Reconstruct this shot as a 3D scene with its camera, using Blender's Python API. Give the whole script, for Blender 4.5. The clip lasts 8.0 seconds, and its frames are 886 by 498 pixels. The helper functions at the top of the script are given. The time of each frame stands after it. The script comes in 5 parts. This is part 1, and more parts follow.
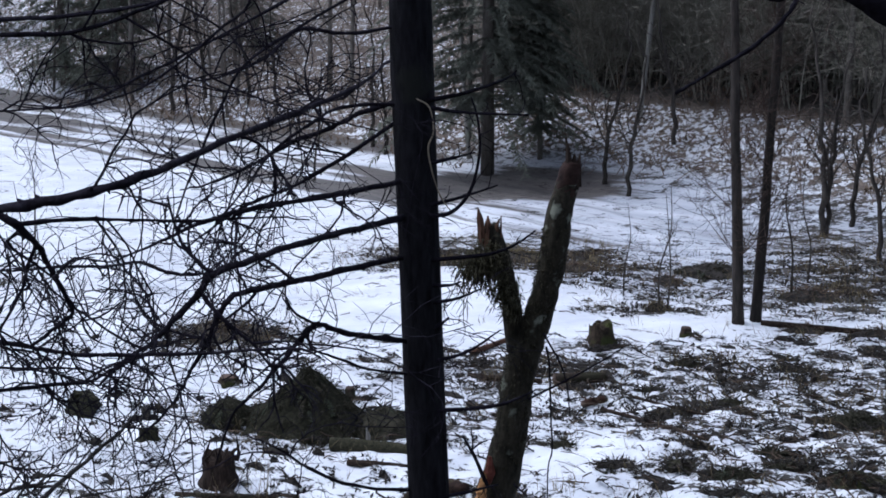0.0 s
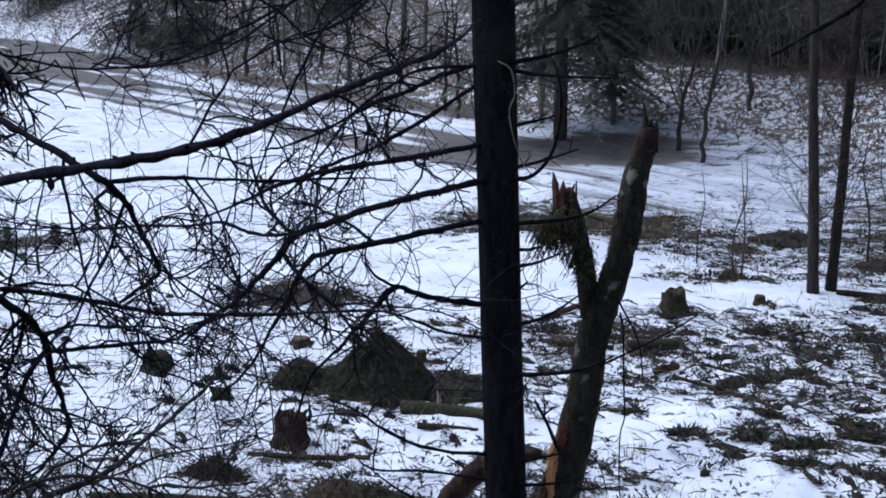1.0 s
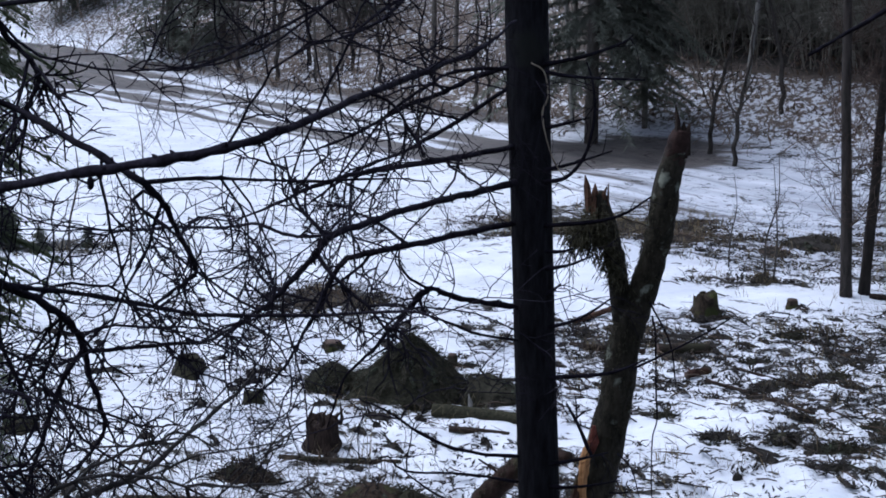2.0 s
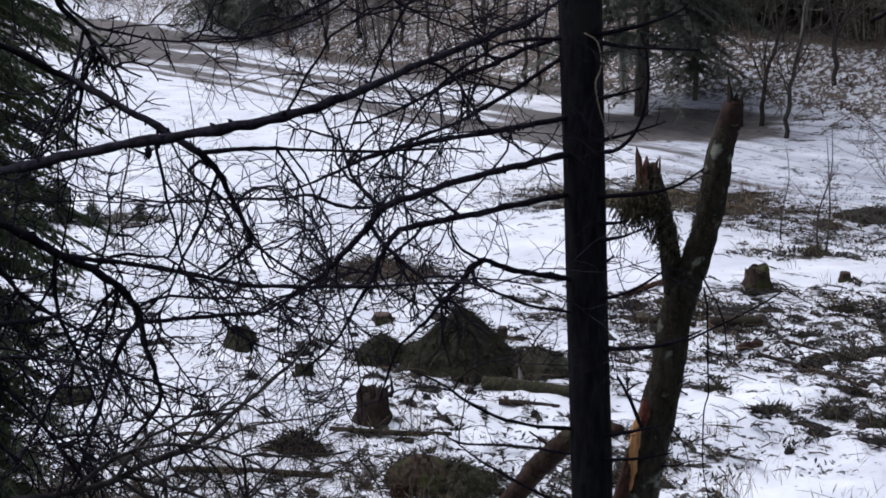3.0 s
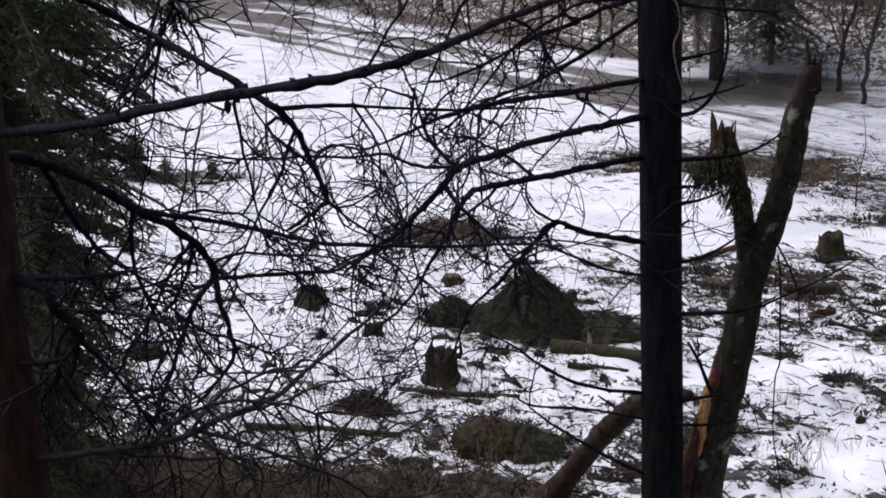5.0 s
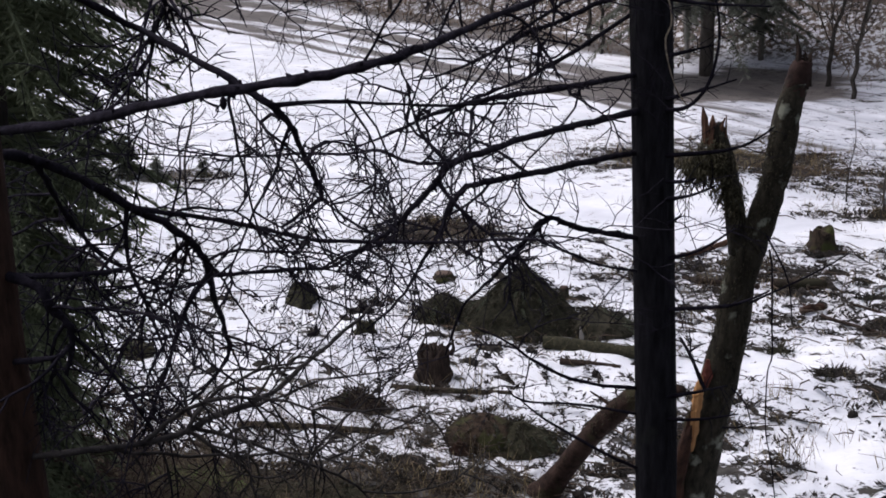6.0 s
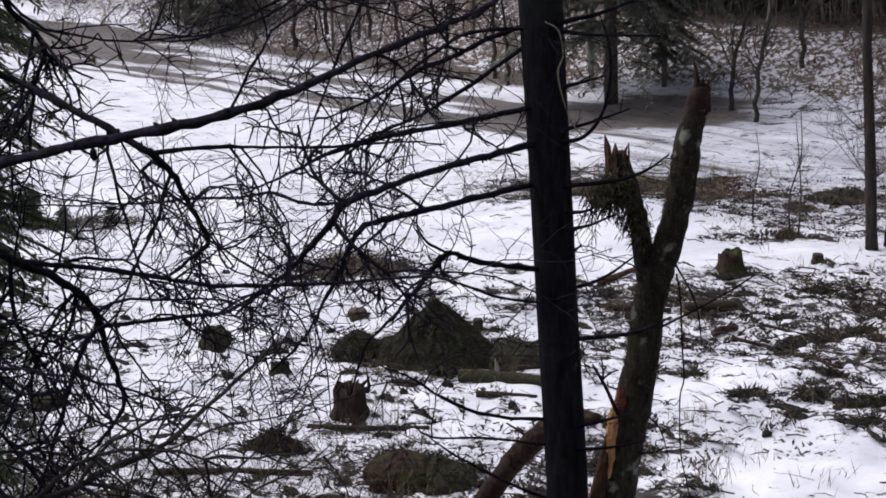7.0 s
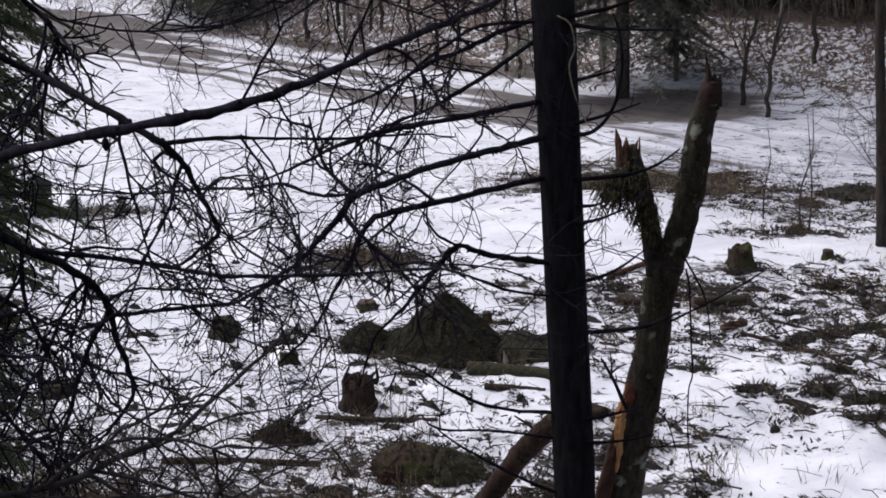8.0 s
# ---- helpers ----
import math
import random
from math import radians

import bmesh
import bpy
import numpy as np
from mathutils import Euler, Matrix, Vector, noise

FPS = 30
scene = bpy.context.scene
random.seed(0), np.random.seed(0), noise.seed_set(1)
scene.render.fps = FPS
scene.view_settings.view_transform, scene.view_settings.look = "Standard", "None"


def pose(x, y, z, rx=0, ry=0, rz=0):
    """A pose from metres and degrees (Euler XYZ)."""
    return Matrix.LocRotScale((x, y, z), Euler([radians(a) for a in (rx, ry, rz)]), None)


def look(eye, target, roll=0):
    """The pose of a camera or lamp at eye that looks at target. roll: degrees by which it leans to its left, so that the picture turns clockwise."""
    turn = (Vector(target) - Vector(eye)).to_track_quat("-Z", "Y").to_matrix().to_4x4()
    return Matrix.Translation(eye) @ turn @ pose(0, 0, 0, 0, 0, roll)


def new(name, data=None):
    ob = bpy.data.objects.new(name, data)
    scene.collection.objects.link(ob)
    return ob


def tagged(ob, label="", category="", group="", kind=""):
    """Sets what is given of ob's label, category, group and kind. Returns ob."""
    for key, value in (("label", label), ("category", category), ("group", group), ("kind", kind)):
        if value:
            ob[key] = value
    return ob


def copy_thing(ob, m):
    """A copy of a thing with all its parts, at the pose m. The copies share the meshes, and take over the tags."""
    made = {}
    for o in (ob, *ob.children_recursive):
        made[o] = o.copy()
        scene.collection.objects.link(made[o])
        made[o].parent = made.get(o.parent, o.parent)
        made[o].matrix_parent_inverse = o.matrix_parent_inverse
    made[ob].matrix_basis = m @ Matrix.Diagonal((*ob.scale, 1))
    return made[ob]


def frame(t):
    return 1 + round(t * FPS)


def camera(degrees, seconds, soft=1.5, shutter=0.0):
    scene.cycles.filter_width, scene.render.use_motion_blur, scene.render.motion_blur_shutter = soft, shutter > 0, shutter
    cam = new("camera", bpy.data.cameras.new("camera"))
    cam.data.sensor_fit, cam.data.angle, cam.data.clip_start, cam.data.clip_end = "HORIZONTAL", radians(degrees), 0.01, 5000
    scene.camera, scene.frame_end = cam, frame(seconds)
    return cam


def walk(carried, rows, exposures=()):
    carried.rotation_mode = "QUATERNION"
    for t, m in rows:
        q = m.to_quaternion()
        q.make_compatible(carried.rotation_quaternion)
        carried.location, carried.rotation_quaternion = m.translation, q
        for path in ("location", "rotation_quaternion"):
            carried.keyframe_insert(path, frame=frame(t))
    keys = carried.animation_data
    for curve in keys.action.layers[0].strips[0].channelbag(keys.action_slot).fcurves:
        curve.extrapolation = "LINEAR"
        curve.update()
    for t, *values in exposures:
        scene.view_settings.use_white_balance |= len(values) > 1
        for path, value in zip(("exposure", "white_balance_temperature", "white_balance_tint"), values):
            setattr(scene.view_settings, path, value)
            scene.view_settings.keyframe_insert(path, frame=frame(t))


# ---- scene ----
cam = camera(32, 8.0, 1.72)
PATH = [
    (0.0, look((0.000, 0.000, 0.000), (0.000, 9.783, -2.071), -0.00)),
    (0.5, look((-0.015, 0.023, -0.005), (-0.269, 9.747, -2.324), 0.67)),
    (1.0, look((-0.031, 0.024, -0.009), (-0.481, 9.746, -2.304), 0.12)),
    (1.2, look((-0.031, 0.024, -0.009), (-0.541, 9.742, -2.312), 0.07)),
    (2.3, look((-0.044, 0.020, -0.017), (-0.745, 9.735, -2.279), 0.03)),
    (2.5, look((-0.046, 0.021, -0.017), (-0.794, 9.717, -2.345), 0.23)),
    (3.0, look((-0.052, 0.030, -0.023), (-1.012, 9.681, -2.458), -0.63)),
    (3.5, look((-0.060, 0.039, -0.030), (-1.252, 9.653, -2.508), -0.79)),
    (4.0, look((-0.058, 0.044, -0.034), (-1.329, 9.632, -2.576), -1.37)),
    (4.5, look((-0.064, 0.047, -0.031), (-1.347, 9.614, -2.644), 0.06)),
    (4.7, look((-0.064, 0.047, -0.031), (-1.441, 9.587, -2.693), -0.22)),
    (5.8, look((-0.072, 0.043, -0.034), (-1.453, 9.579, -2.708), -0.81)),
    (6.0, look((-0.072, 0.043, -0.034), (-1.414, 9.582, -2.719), -0.70)),
    (6.5, look((-0.058, 0.039, -0.031), (-1.056, 9.650, -2.606), -1.04)),
    (7.0, look((-0.027, 0.057, -0.029), (-0.829, 9.711, -2.510), -2.11)),
    (7.5, look((-0.023, 0.064, -0.029), (-0.853, 9.708, -2.541), -2.01)),
    (8.0, look((-0.026, 0.051, -0.027), (-0.892, 9.687, -2.554), -1.66)),
]
EXPOSURES = [(0.0, 0.22, 5400, 12), (1.0, 0.2, 5200, 12), (2.5, 0.17, 5500, 13), (3.0, 0.16, 5850, 14), (3.5, 0.19, 6080, 15), (4.5, 0.21, 6180, 16), (6.0, 0.23, 6220, 17), (8.0, 0.15, 6220, 17)]
walk(cam, PATH, EXPOSURES)

# ---- daylight: low winter overcast ----
SUN_ELEVATION, SUN_TURN = radians(62), radians(-75)
world = bpy.data.worlds.new("overcast_sky")
scene.world = world
world.use_nodes = True
wn = world.node_tree.nodes
sky = wn.new("ShaderNodeTexSky")
sky.sky_type = "NISHITA"
sky.sun_disc = False
sky.sun_elevation, sky.sun_rotation = SUN_ELEVATION, SUN_TURN
sky.air_density, sky.dust_density, sky.ozone_density = 1.0, 6.0, 1.0
wn["Background"].inputs[1].default_value = 0.15
cloud = wn.new("ShaderNodeHueSaturation")
cloud.inputs["Saturation"].default_value = 0.4
world.node_tree.links.new(sky.outputs[0], cloud.inputs["Color"])
world.node_tree.links.new(cloud.outputs[0], wn["Background"].inputs[0])
sun = new("sun", bpy.data.lights.new("sun", "SUN"))
sun.data.energy, sun.data.angle, sun.data.color = 0.8, radians(40), (1.0, 0.96, 0.9)
sun.matrix_world = look((0, 0, 20), Vector((0, 0, 20)) - Vector((math.sin(SUN_TURN) * math.cos(SUN_ELEVATION), math.cos(SUN_TURN) * math.cos(SUN_ELEVATION), math.sin(SUN_ELEVATION))))


# ---- materials ----
def material(name, colours, scale=8.0, rough=0.85, bump=0.4, stretch=(1, 1, 1), spot=None, spot_scale=3.0, spot_at=0.6, vary=0.25, gloss=0.12, through_light=0.0):
    """Noise-mixed surface: fine grain between two colours, coarse patches of a third, relief, and a tint per piece."""
    m = bpy.data.materials.new(name)
    m.use_nodes = True
    n, link = m.node_tree.nodes, m.node_tree.links.new
    bsdf = n["Principled BSDF"]
    bsdf.inputs["Roughness"].default_value = rough
    bsdf.inputs["Specular IOR Level"].default_value = gloss
    co = n.new("ShaderNodeTexCoord")
    mp = n.new("ShaderNodeMapping")
    mp.inputs["Scale"].default_value = stretch
    link(co.outputs["Object"], mp.inputs["Vector"])
    fine = n.new("ShaderNodeTexNoise")
    fine.inputs["Scale"].default_value, fine.inputs["Detail"].default_value, fine.inputs["Roughness"].default_value = scale, 8, 0.65
    link(mp.outputs[0], fine.inputs["Vector"])
    ramp = n.new("ShaderNodeValToRGB")
    ramp.color_ramp.elements[0].position, ramp.color_ramp.elements[1].position = 0.35, 0.68
    ramp.color_ramp.elements[0].color, ramp.color_ramp.elements[1].color = (*colours[0], 1), (*colours[1], 1)
    link(fine.outputs[0], ramp.inputs[0])
    out = ramp.outputs[0]
    if spot:
        big = n.new("ShaderNodeTexNoise")
        big.inputs["Scale"].default_value, big.inputs["Detail"].default_value = spot_scale, 5
        link(co.outputs["Object"], big.inputs["Vector"])
        cut = n.new("ShaderNodeMapRange")
        cut.inputs[1].default_value, cut.inputs[2].default_value = spot_at - 0.04, spot_at + 0.05
        link(big.outputs[0], cut.inputs[0])
        mix = n.new("ShaderNodeMixRGB")
        mix.inputs[2].default_value = (*spot, 1)
        link(cut.outputs[0], mix.inputs[0])
        link(out, mix.inputs[1])
        out = mix.outputs[0]
    info = n.new("ShaderNodeObjectInfo")
    tone = n.new("ShaderNodeMapRange")
    tone.inputs[3].default_value, tone.inputs[4].default_value = 1 - vary, 1 + vary
    link(info.outputs["Random"], tone.inputs[0])
    hsv = n.new("ShaderNodeHueSaturation")
    link(tone.outputs[0], hsv.inputs["Value"])
    link(out, hsv.inputs["Color"])
    link(hsv.outputs[0], bsdf.inputs["Base Color"])
    if through_light:
        leaf = n.new("ShaderNodeBsdfTranslucent")
        both = n.new("ShaderNodeMixShader")
        both.inputs[0].default_value = through_light
        link(hsv.outputs[0], leaf.inputs["Color"])
        link(bsdf.outputs[0], both.inputs[1])
        link(leaf.outputs[0], both.inputs[2])
        link(both.outputs[0], n["Material Output"].inputs["Surface"])
    if bump:
        b = n.new("ShaderNodeBump")
        b.inputs["Strength"].default_value, b.inputs["Distance"].default_value = bump, 0.02
        link(fine.outputs[0], b.inputs["Height"])
        link(b.outputs[0], bsdf.inputs["Normal"])
    return m


LARCH_BARK = material("larch_bark", ((0.0065, 0.0065, 0.008), (0.023, 0.0225, 0.027)), 14, 0.9, 0.8, (3, 3, 0.6), (0.022, 0.023, 0.022), 5, 0.63, gloss=0.05)
RED_BARK = material("red_brown_bark", ((0.02, 0.012, 0.009), (0.07, 0.038, 0.028)), 16, 0.9, 0.9, (3, 3, 0.8))
TWIG_BARK = material("dead_twig_bark", ((0.0075, 0.0067, 0.0098), (0.023, 0.0207, 0.0293)), 40, 0.95, 0.6, gloss=0.03)
VINE_BARK = material("pale_vine_stem", ((0.16, 0.13, 0.1), (0.3, 0.26, 0.2)), 40, 0.8, 0.3)
ALDER_BARK = material("lichened_alder_bark", ((0.012, 0.0105, 0.008), (0.047, 0.042, 0.03)), 11, 0.9, 1.0, (2, 2, 0.8), (0.19, 0.2, 0.16), 6, 0.63)
MOSS = material("moss", ((0.016, 0.0155, 0.010), (0.048, 0.0455, 0.028)), 30, 0.95, 1.0)
ALDER_MOSS = material("shaggy_olive_moss", ((0.024, 0.0225, 0.014), (0.074, 0.067, 0.042)), 30, 0.95, 0.5)
FRESH_WOOD = material("split_orange_wood", ((0.2, 0.095, 0.038), (0.44, 0.24, 0.1)), 9, 0.7, 0.5, (6, 6, 0.5))
TORN_WOOD = material("torn_red_wood", ((0.035, 0.019, 0.014), (0.13, 0.07, 0.044)), 14, 0.85, 0.6, (5, 5, 0.7))
CUT_WOOD = material("weathered_cut_wood", ((0.036, 0.026, 0.021), (0.115, 0.082, 0.066)), 18, 0.8, 0.3)
RED_LIP = material("torn_red_inner_bark", ((0.045, 0.014, 0.01), (0.15, 0.05, 0.036)), 14, 0.85, 0.8)
LIP_BARK = material("torn_red_bark", ((0.013, 0.0085, 0.0075), (0.043, 0.025, 0.021)), 14, 0.85, 0.8)
ROTTEN_WOOD = material("rotten_wood", ((0.012, 0.009, 0.0075), (0.044, 0.031, 0.025)), 10, 0.95, 1.0, (3, 3, 0.7))
STUMP_BARK = material("mossy_stump_bark", ((0.013, 0.010, 0.008), (0.055, 0.041, 0.029)), 12, 0.95, 1.0, (2, 2, 0.7), (0.045, 0.05, 0.018), 4, 0.52)
LOG_BARK = material("log_bark", ((0.017, 0.013, 0.010), (0.058, 0.045, 0.034)), 12, 0.9, 0.8, (1, 1, 1), (0.028, 0.026, 0.016), 5, 0.54)
RUSTY_BARK = material("rusty_log_bark", ((0.022, 0.012, 0.009), (0.075, 0.039, 0.027)), 10, 0.9, 0.8, (1, 1, 1), (0.05, 0.055, 0.025), 3, 0.55)
LEAN_BARK = material("mottled_log_bark", ((0.016, 0.011, 0.009), (0.062, 0.038, 0.03)), 16, 0.9, 1.0, (1, 1, 1), (0.045, 0.042, 0.022), 5, 0.6)
NEEDLES = material("spruce_needles", ((0.032, 0.037, 0.025), (0.078, 0.087, 0.057)), 12, 0.8, 0.0)
NEAR_NEEDLES = material("hanging_spruce_needles", ((0.13, 0.155, 0.09), (0.24, 0.27, 0.165)), 6, 0.8, 0.0, through_light=0.5)
# needle green paled and greyed: haze over distance put into the colour
HAZED_NEEDLES = material("hazed_spruce_needles", ((0.12, 0.128, 0.105), (0.165, 0.172, 0.14)), 3, 0.95, 0.0, through_light=0.35)
DEAD_NEEDLES = material("browned_spruce_boughs", ((0.02, 0.019, 0.0135), (0.06, 0.055, 0.038)), 12, 0.9, 0.0)
# lichen-grey bark, its colour lightened further for haze on the far wood
HAZED_BARK = material("hazed_wood_bark", ((0.07, 0.062, 0.054), (0.15, 0.136, 0.12)), 5, 0.9, 0.4, (2, 2, 0.6))
PALE_BARK = material("pale_grey_bark", ((0.12, 0.115, 0.105), (0.26, 0.25, 0.23)), 5, 0.9, 0.4, (2, 2, 0.6))
HILL_BARK = material("dark_alder_bark", ((0.022, 0.019, 0.017), (0.075, 0.066, 0.058)), 7, 0.9, 0.6, (2, 2, 0.5))
GREY_TWIG = material("lichen_grey_twig_bark", ((0.010, 0.009, 0.0095), (0.042, 0.038, 0.037)), 30, 0.95, 0.6)
DRY_TWIG = material("dry_reddish_twigs", ((0.028, 0.02, 0.016), (0.085, 0.06, 0.048)), 20, 0.95, 0.3)
MOUND = material("mossy_brown_earth", ((0.016, 0.011, 0.008), (0.06, 0.042, 0.03)), 18, 0.95, 1.0, (1, 1, 1), (0.04, 0.042, 0.018), 5, 0.53)
HEAP_CORE = material("packed_dark_boughs", ((0.010, 0.010, 0.007), (0.037, 0.035, 0.022)), 26, 0.95, 1.0)
GREEN_MOSS = material("green_moss", ((0.035, 0.05, 0.014), (0.10, 0.125, 0.042)), 20, 0.95, 0.8)
PINE_BARK = material("brown_pole_bark", ((0.016, 0.014, 0.0125), (0.05, 0.042, 0.037)), 7, 0.9, 0.6, (2, 2, 0.5))
BRASH = material("brash_litter", ((0.014, 0.0125, 0.0115), (0.06, 0.053, 0.047)), 9, 0.95, 0.0)
STICKS = material("fallen_sticks", ((0.03, 0.022, 0.017), (0.15, 0.11, 0.08)), 3, 0.9, 0.0)
GRASS = material("withered_grass", ((0.07, 0.055, 0.03), (0.2, 0.16, 0.09)), 2, 0.9, 0.0)
BRAMBLE = material("bramble_stems", ((0.03, 0.025, 0.018), (0.095, 0.076, 0.054)), 2, 0.9, 0.0)
BRACKEN = material("dead_bracken", ((0.06, 0.043, 0.031), (0.22, 0.165, 0.12)), 1.5, 0.9, 0.0)
THICKET = material("olive_grey_twigs", ((0.12, 0.113, 0.092), (0.25, 0.237, 0.198)), 4, 0.95, 0.0)
SCRUB = material("hillside_scrub", ((0.085, 0.065, 0.052), (0.23, 0.185, 0.155)), 0.6, 0.9, 0.0)


def snow_material():
    m = bpy.data.materials.new("patchy_snow_over_litter")
    m.use_nodes = True
    n, link = m.node_tree.nodes, m.node_tree.links.new
    bsdf = n["Principled BSDF"]
    bsdf.inputs["Roughness"].default_value = 0.7
    bsdf.inputs["Specular IOR Level"].default_value = 0.2
    co = n.new("ShaderNodeTexCoord")

    def noise_node(scale, detail, stretch, distortion=0.0, rough=0.6, turn=0.0):
        turned = n.new("ShaderNodeMapping")
        turned.inputs["Rotation"].default_value = (0, 0, radians(turn))
        link(co.outputs["Object"], turned.inputs["Vector"])
        mp = n.new("ShaderNodeMapping")
        mp.inputs["Scale"].default_value = stretch
        link(turned.outputs[0], mp.inputs["Vector"])
        t = n.new("ShaderNodeTexNoise")
        t.inputs["Scale"].default_value, t.inputs["Detail"].default_value = scale, detail
        t.inputs["Distortion"].default_value, t.inputs["Roughness"].default_value = distortion, rough
        link(mp.outputs[0], t.inputs["Vector"])
        return t.outputs[0]

    def mathn(op, a, b):
        t = n.new("ShaderNodeMath")
        t.operation = op
        for s, v in zip(t.inputs, (a, b)):
            if isinstance(v, (int, float)):
                s.default_value = v
            else:
                link(v, s)
        return t.outputs[0]

    def spread(v, lo, hi, a=0.0, b=1.0):
        t = n.new("ShaderNodeMapRange")
        t.inputs[1].default_value, t.inputs[2].default_value, t.inputs[3].default_value, t.inputs[4].default_value = lo, hi, a, b
        link(v, t.inputs[0])
        return t.outputs[0]

    def mixed(f, a, b):
        t = n.new("ShaderNodeMixRGB")
        link(f, t.inputs[0])
        for s, v in zip((t.inputs[1], t.inputs[2]), (a, b)):
            if isinstance(v, tuple):
                s.default_value = (*v, 1)
            else:
                link(v, s)
        return t.outputs[0]

    def layer(name):
        t = n.new("ShaderNodeAttribute")
        t.attribute_name = name
        return t.outputs["Fac"]

    patch = noise_node(2.3, 9, (0.7, 1.25, 1.0), 0.8, 0.66)
    crumbs = noise_node(8.5, 7, (0.8, 1.15, 1.0), 0.5, 0.7)
    flecks = noise_node(24, 4, (0.8, 1.1, 1.0), 0.2, 0.6)
    drag = noise_node(4.2, 7, (0.42, 1.5, 1.0), 0.5, 0.7, 60)
    both = mathn("ADD", mathn("ADD", mathn("MULTIPLY", patch, 0.36), mathn("MULTIPLY", crumbs, 0.3)), mathn("ADD", mathn("MULTIPLY", drag, 0.18), mathn("MULTIPLY", flecks, 0.16)))
    bare = spread(mathn("ADD", both, mathn("MULTIPLY", layer("litter"), 0.34)), 0.662, 0.672)
    speckle = spread(noise_node(7.5, 6, (1.25, 0.75, 1.0), 0.4, 0.6), 0.49, 0.515)
    bare = mathn("MAXIMUM", bare, mathn("MULTIPLY", speckle, spread(layer("leaf"), 0.25, 0.6)))
    tone = noise_node(7, 7, (1, 1, 1))
    litter = mixed(spread(tone, 0.35, 0.68), (0.017, 0.016, 0.015), (0.066, 0.06, 0.054))
    litter = mixed(spread(noise_node(1.3, 4, (1, 1, 1)), 0.58, 0.7), litter, (0.036, 0.036, 0.026))
    leaves = mixed(spread(noise_node(9, 6, (1, 1, 1)), 0.35, 0.68), (0.065, 0.052, 0.043), (0.18, 0.145, 0.118))
    litter = mixed(layer("leaf"), litter, leaves)
    snow = mixed(spread(noise_node(1.1, 6, (0.8, 1.2, 1), 0.4), 0.36, 0.7), (0.68, 0.695, 0.73), (0.5, 0.52, 0.57))
    thin = spread(mathn("ADD", both, mathn("MULTIPLY", layer("litter"), 0.34)), 0.625, 0.675, 0.0, 0.3)
    snow = mixed(thin, snow, (0.34, 0.345, 0.37))
    # grey-blue snow: thin and wet, with the forest's shade painted into its colour
    soak_shade = mathn("MULTIPLY", layer("wet_shade"), spread(noise_node(1.3, 6, (0.3, 1.3, 1.0), 0.3, 0.6, 30), 0.36, 0.62, 0.35, 1.0))
    snow = mixed(soak_shade, snow, (0.33, 0.35, 0.40))
    # mud brown, which also paints the shade below the big spruce
    mud_shade = mixed(spread(noise_node(2.4, 7, (0.3, 1.6, 1), 0.0, 0.65, 44), 0.35, 0.7), (0.036, 0.029, 0.0245), (0.108, 0.09, 0.077))
    ruts = noise_node(1.5, 7, (0.12, 1.5, 1), 0.3, 0.62, 44)
    smear = spread(mathn("ADD", layer("mud_shade"), mathn("MULTIPLY", mathn("SUBTRACT", ruts, 0.5), 2.0)), 0.3, 0.58, 0.0, 0.92)
    col = mixed(bare, mixed(smear, snow, mud_shade), litter)
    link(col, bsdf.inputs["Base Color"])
    b = n.new("ShaderNodeBump")
    b.inputs["Strength"].default_value, b.inputs["Distance"].default_value = 0.6, 0.07
    soft_swell = noise_node(2.6, 3, (0.8, 1.1, 1.0), 0.5, 0.5)
    link(mathn("SUBTRACT", mathn("ADD", mathn("MULTIPLY", soft_swell, 0.7), mathn("MULTIPLY", noise_node(8.0, 4, (0.9, 1.1, 1.0), 0.3, 0.55), 0.28)), mathn("MULTIPLY", bare, 0.35)), b.inputs["Height"])
    link(b.outputs[0], bsdf.inputs["Normal"])
    return m


SNOW = snow_material()

# ---- building helpers ----
ORIGIN = {}


class Shape:
    """Verts and faces of one mesh, in world metres."""

    def __init__(self):
        self.v, self.f = [], []

    def tube(self, pts, radii, sides=6, rough=0.0, cap=True, rng=random):
        pts = [Vector(p) for p in pts]
        base, last = len(self.v), len(pts) - 1
        side = None
        for i, p in enumerate(pts):
            way = (pts[min(i + 1, last)] - pts[max(i - 1, 0)]).normalized()
            if side is None:
                side = way.orthogonal().normalized()
            side = (side - way * side.dot(way))
            side = side.normalized() if side.length > 1e-6 else way.orthogonal().normalized()
            other = way.cross(side)
            for k in range(sides):
                a = 2 * math.pi * k / sides
                r = radii[i] * (1 + rough * rng.uniform(-1, 1))
                self.v.append(p + side * (r * math.cos(a)) + other * (r * math.sin(a)))
        for i in range(last):
            for k in range(sides):
                j = (k + 1) % sides
                q = base + i * sides
                self.f.append((q + k, q + j, q + sides + j, q + sides + k))
        if cap:
            self.f.append(tuple(base + k for k in reversed(range(sides))))
            self.f.append(tuple(base + last * sides + k for k in range(sides)))
        return self

    def wedge(self, a, b, width, thick, rng=random):
        """A blade from a to b: a thin four-sided sliver that narrows to its tip."""
        a, b = Vector(a), Vector(b)
        way = b - a
        across = way.cross(Vector((rng.uniform(-.4, .4), rng.uniform(-.4, .4), 1)))
        across = across.normalized() if across.length > 1e-6 else Vector((1, 0, 0))
        up = across.cross(way).normalized()
        m = a + way * 0.45
        q = len(self.v)
        self.v += [a, m + across * width, m - across * width, m + up * thick, b]
        self.f += [(q, q + 1, q + 3), (q, q + 3, q + 2), (q, q + 2, q + 1), (q + 4, q + 3, q + 1), (q + 4, q + 2, q + 3), (q + 4, q + 1, q + 2)]
        return self


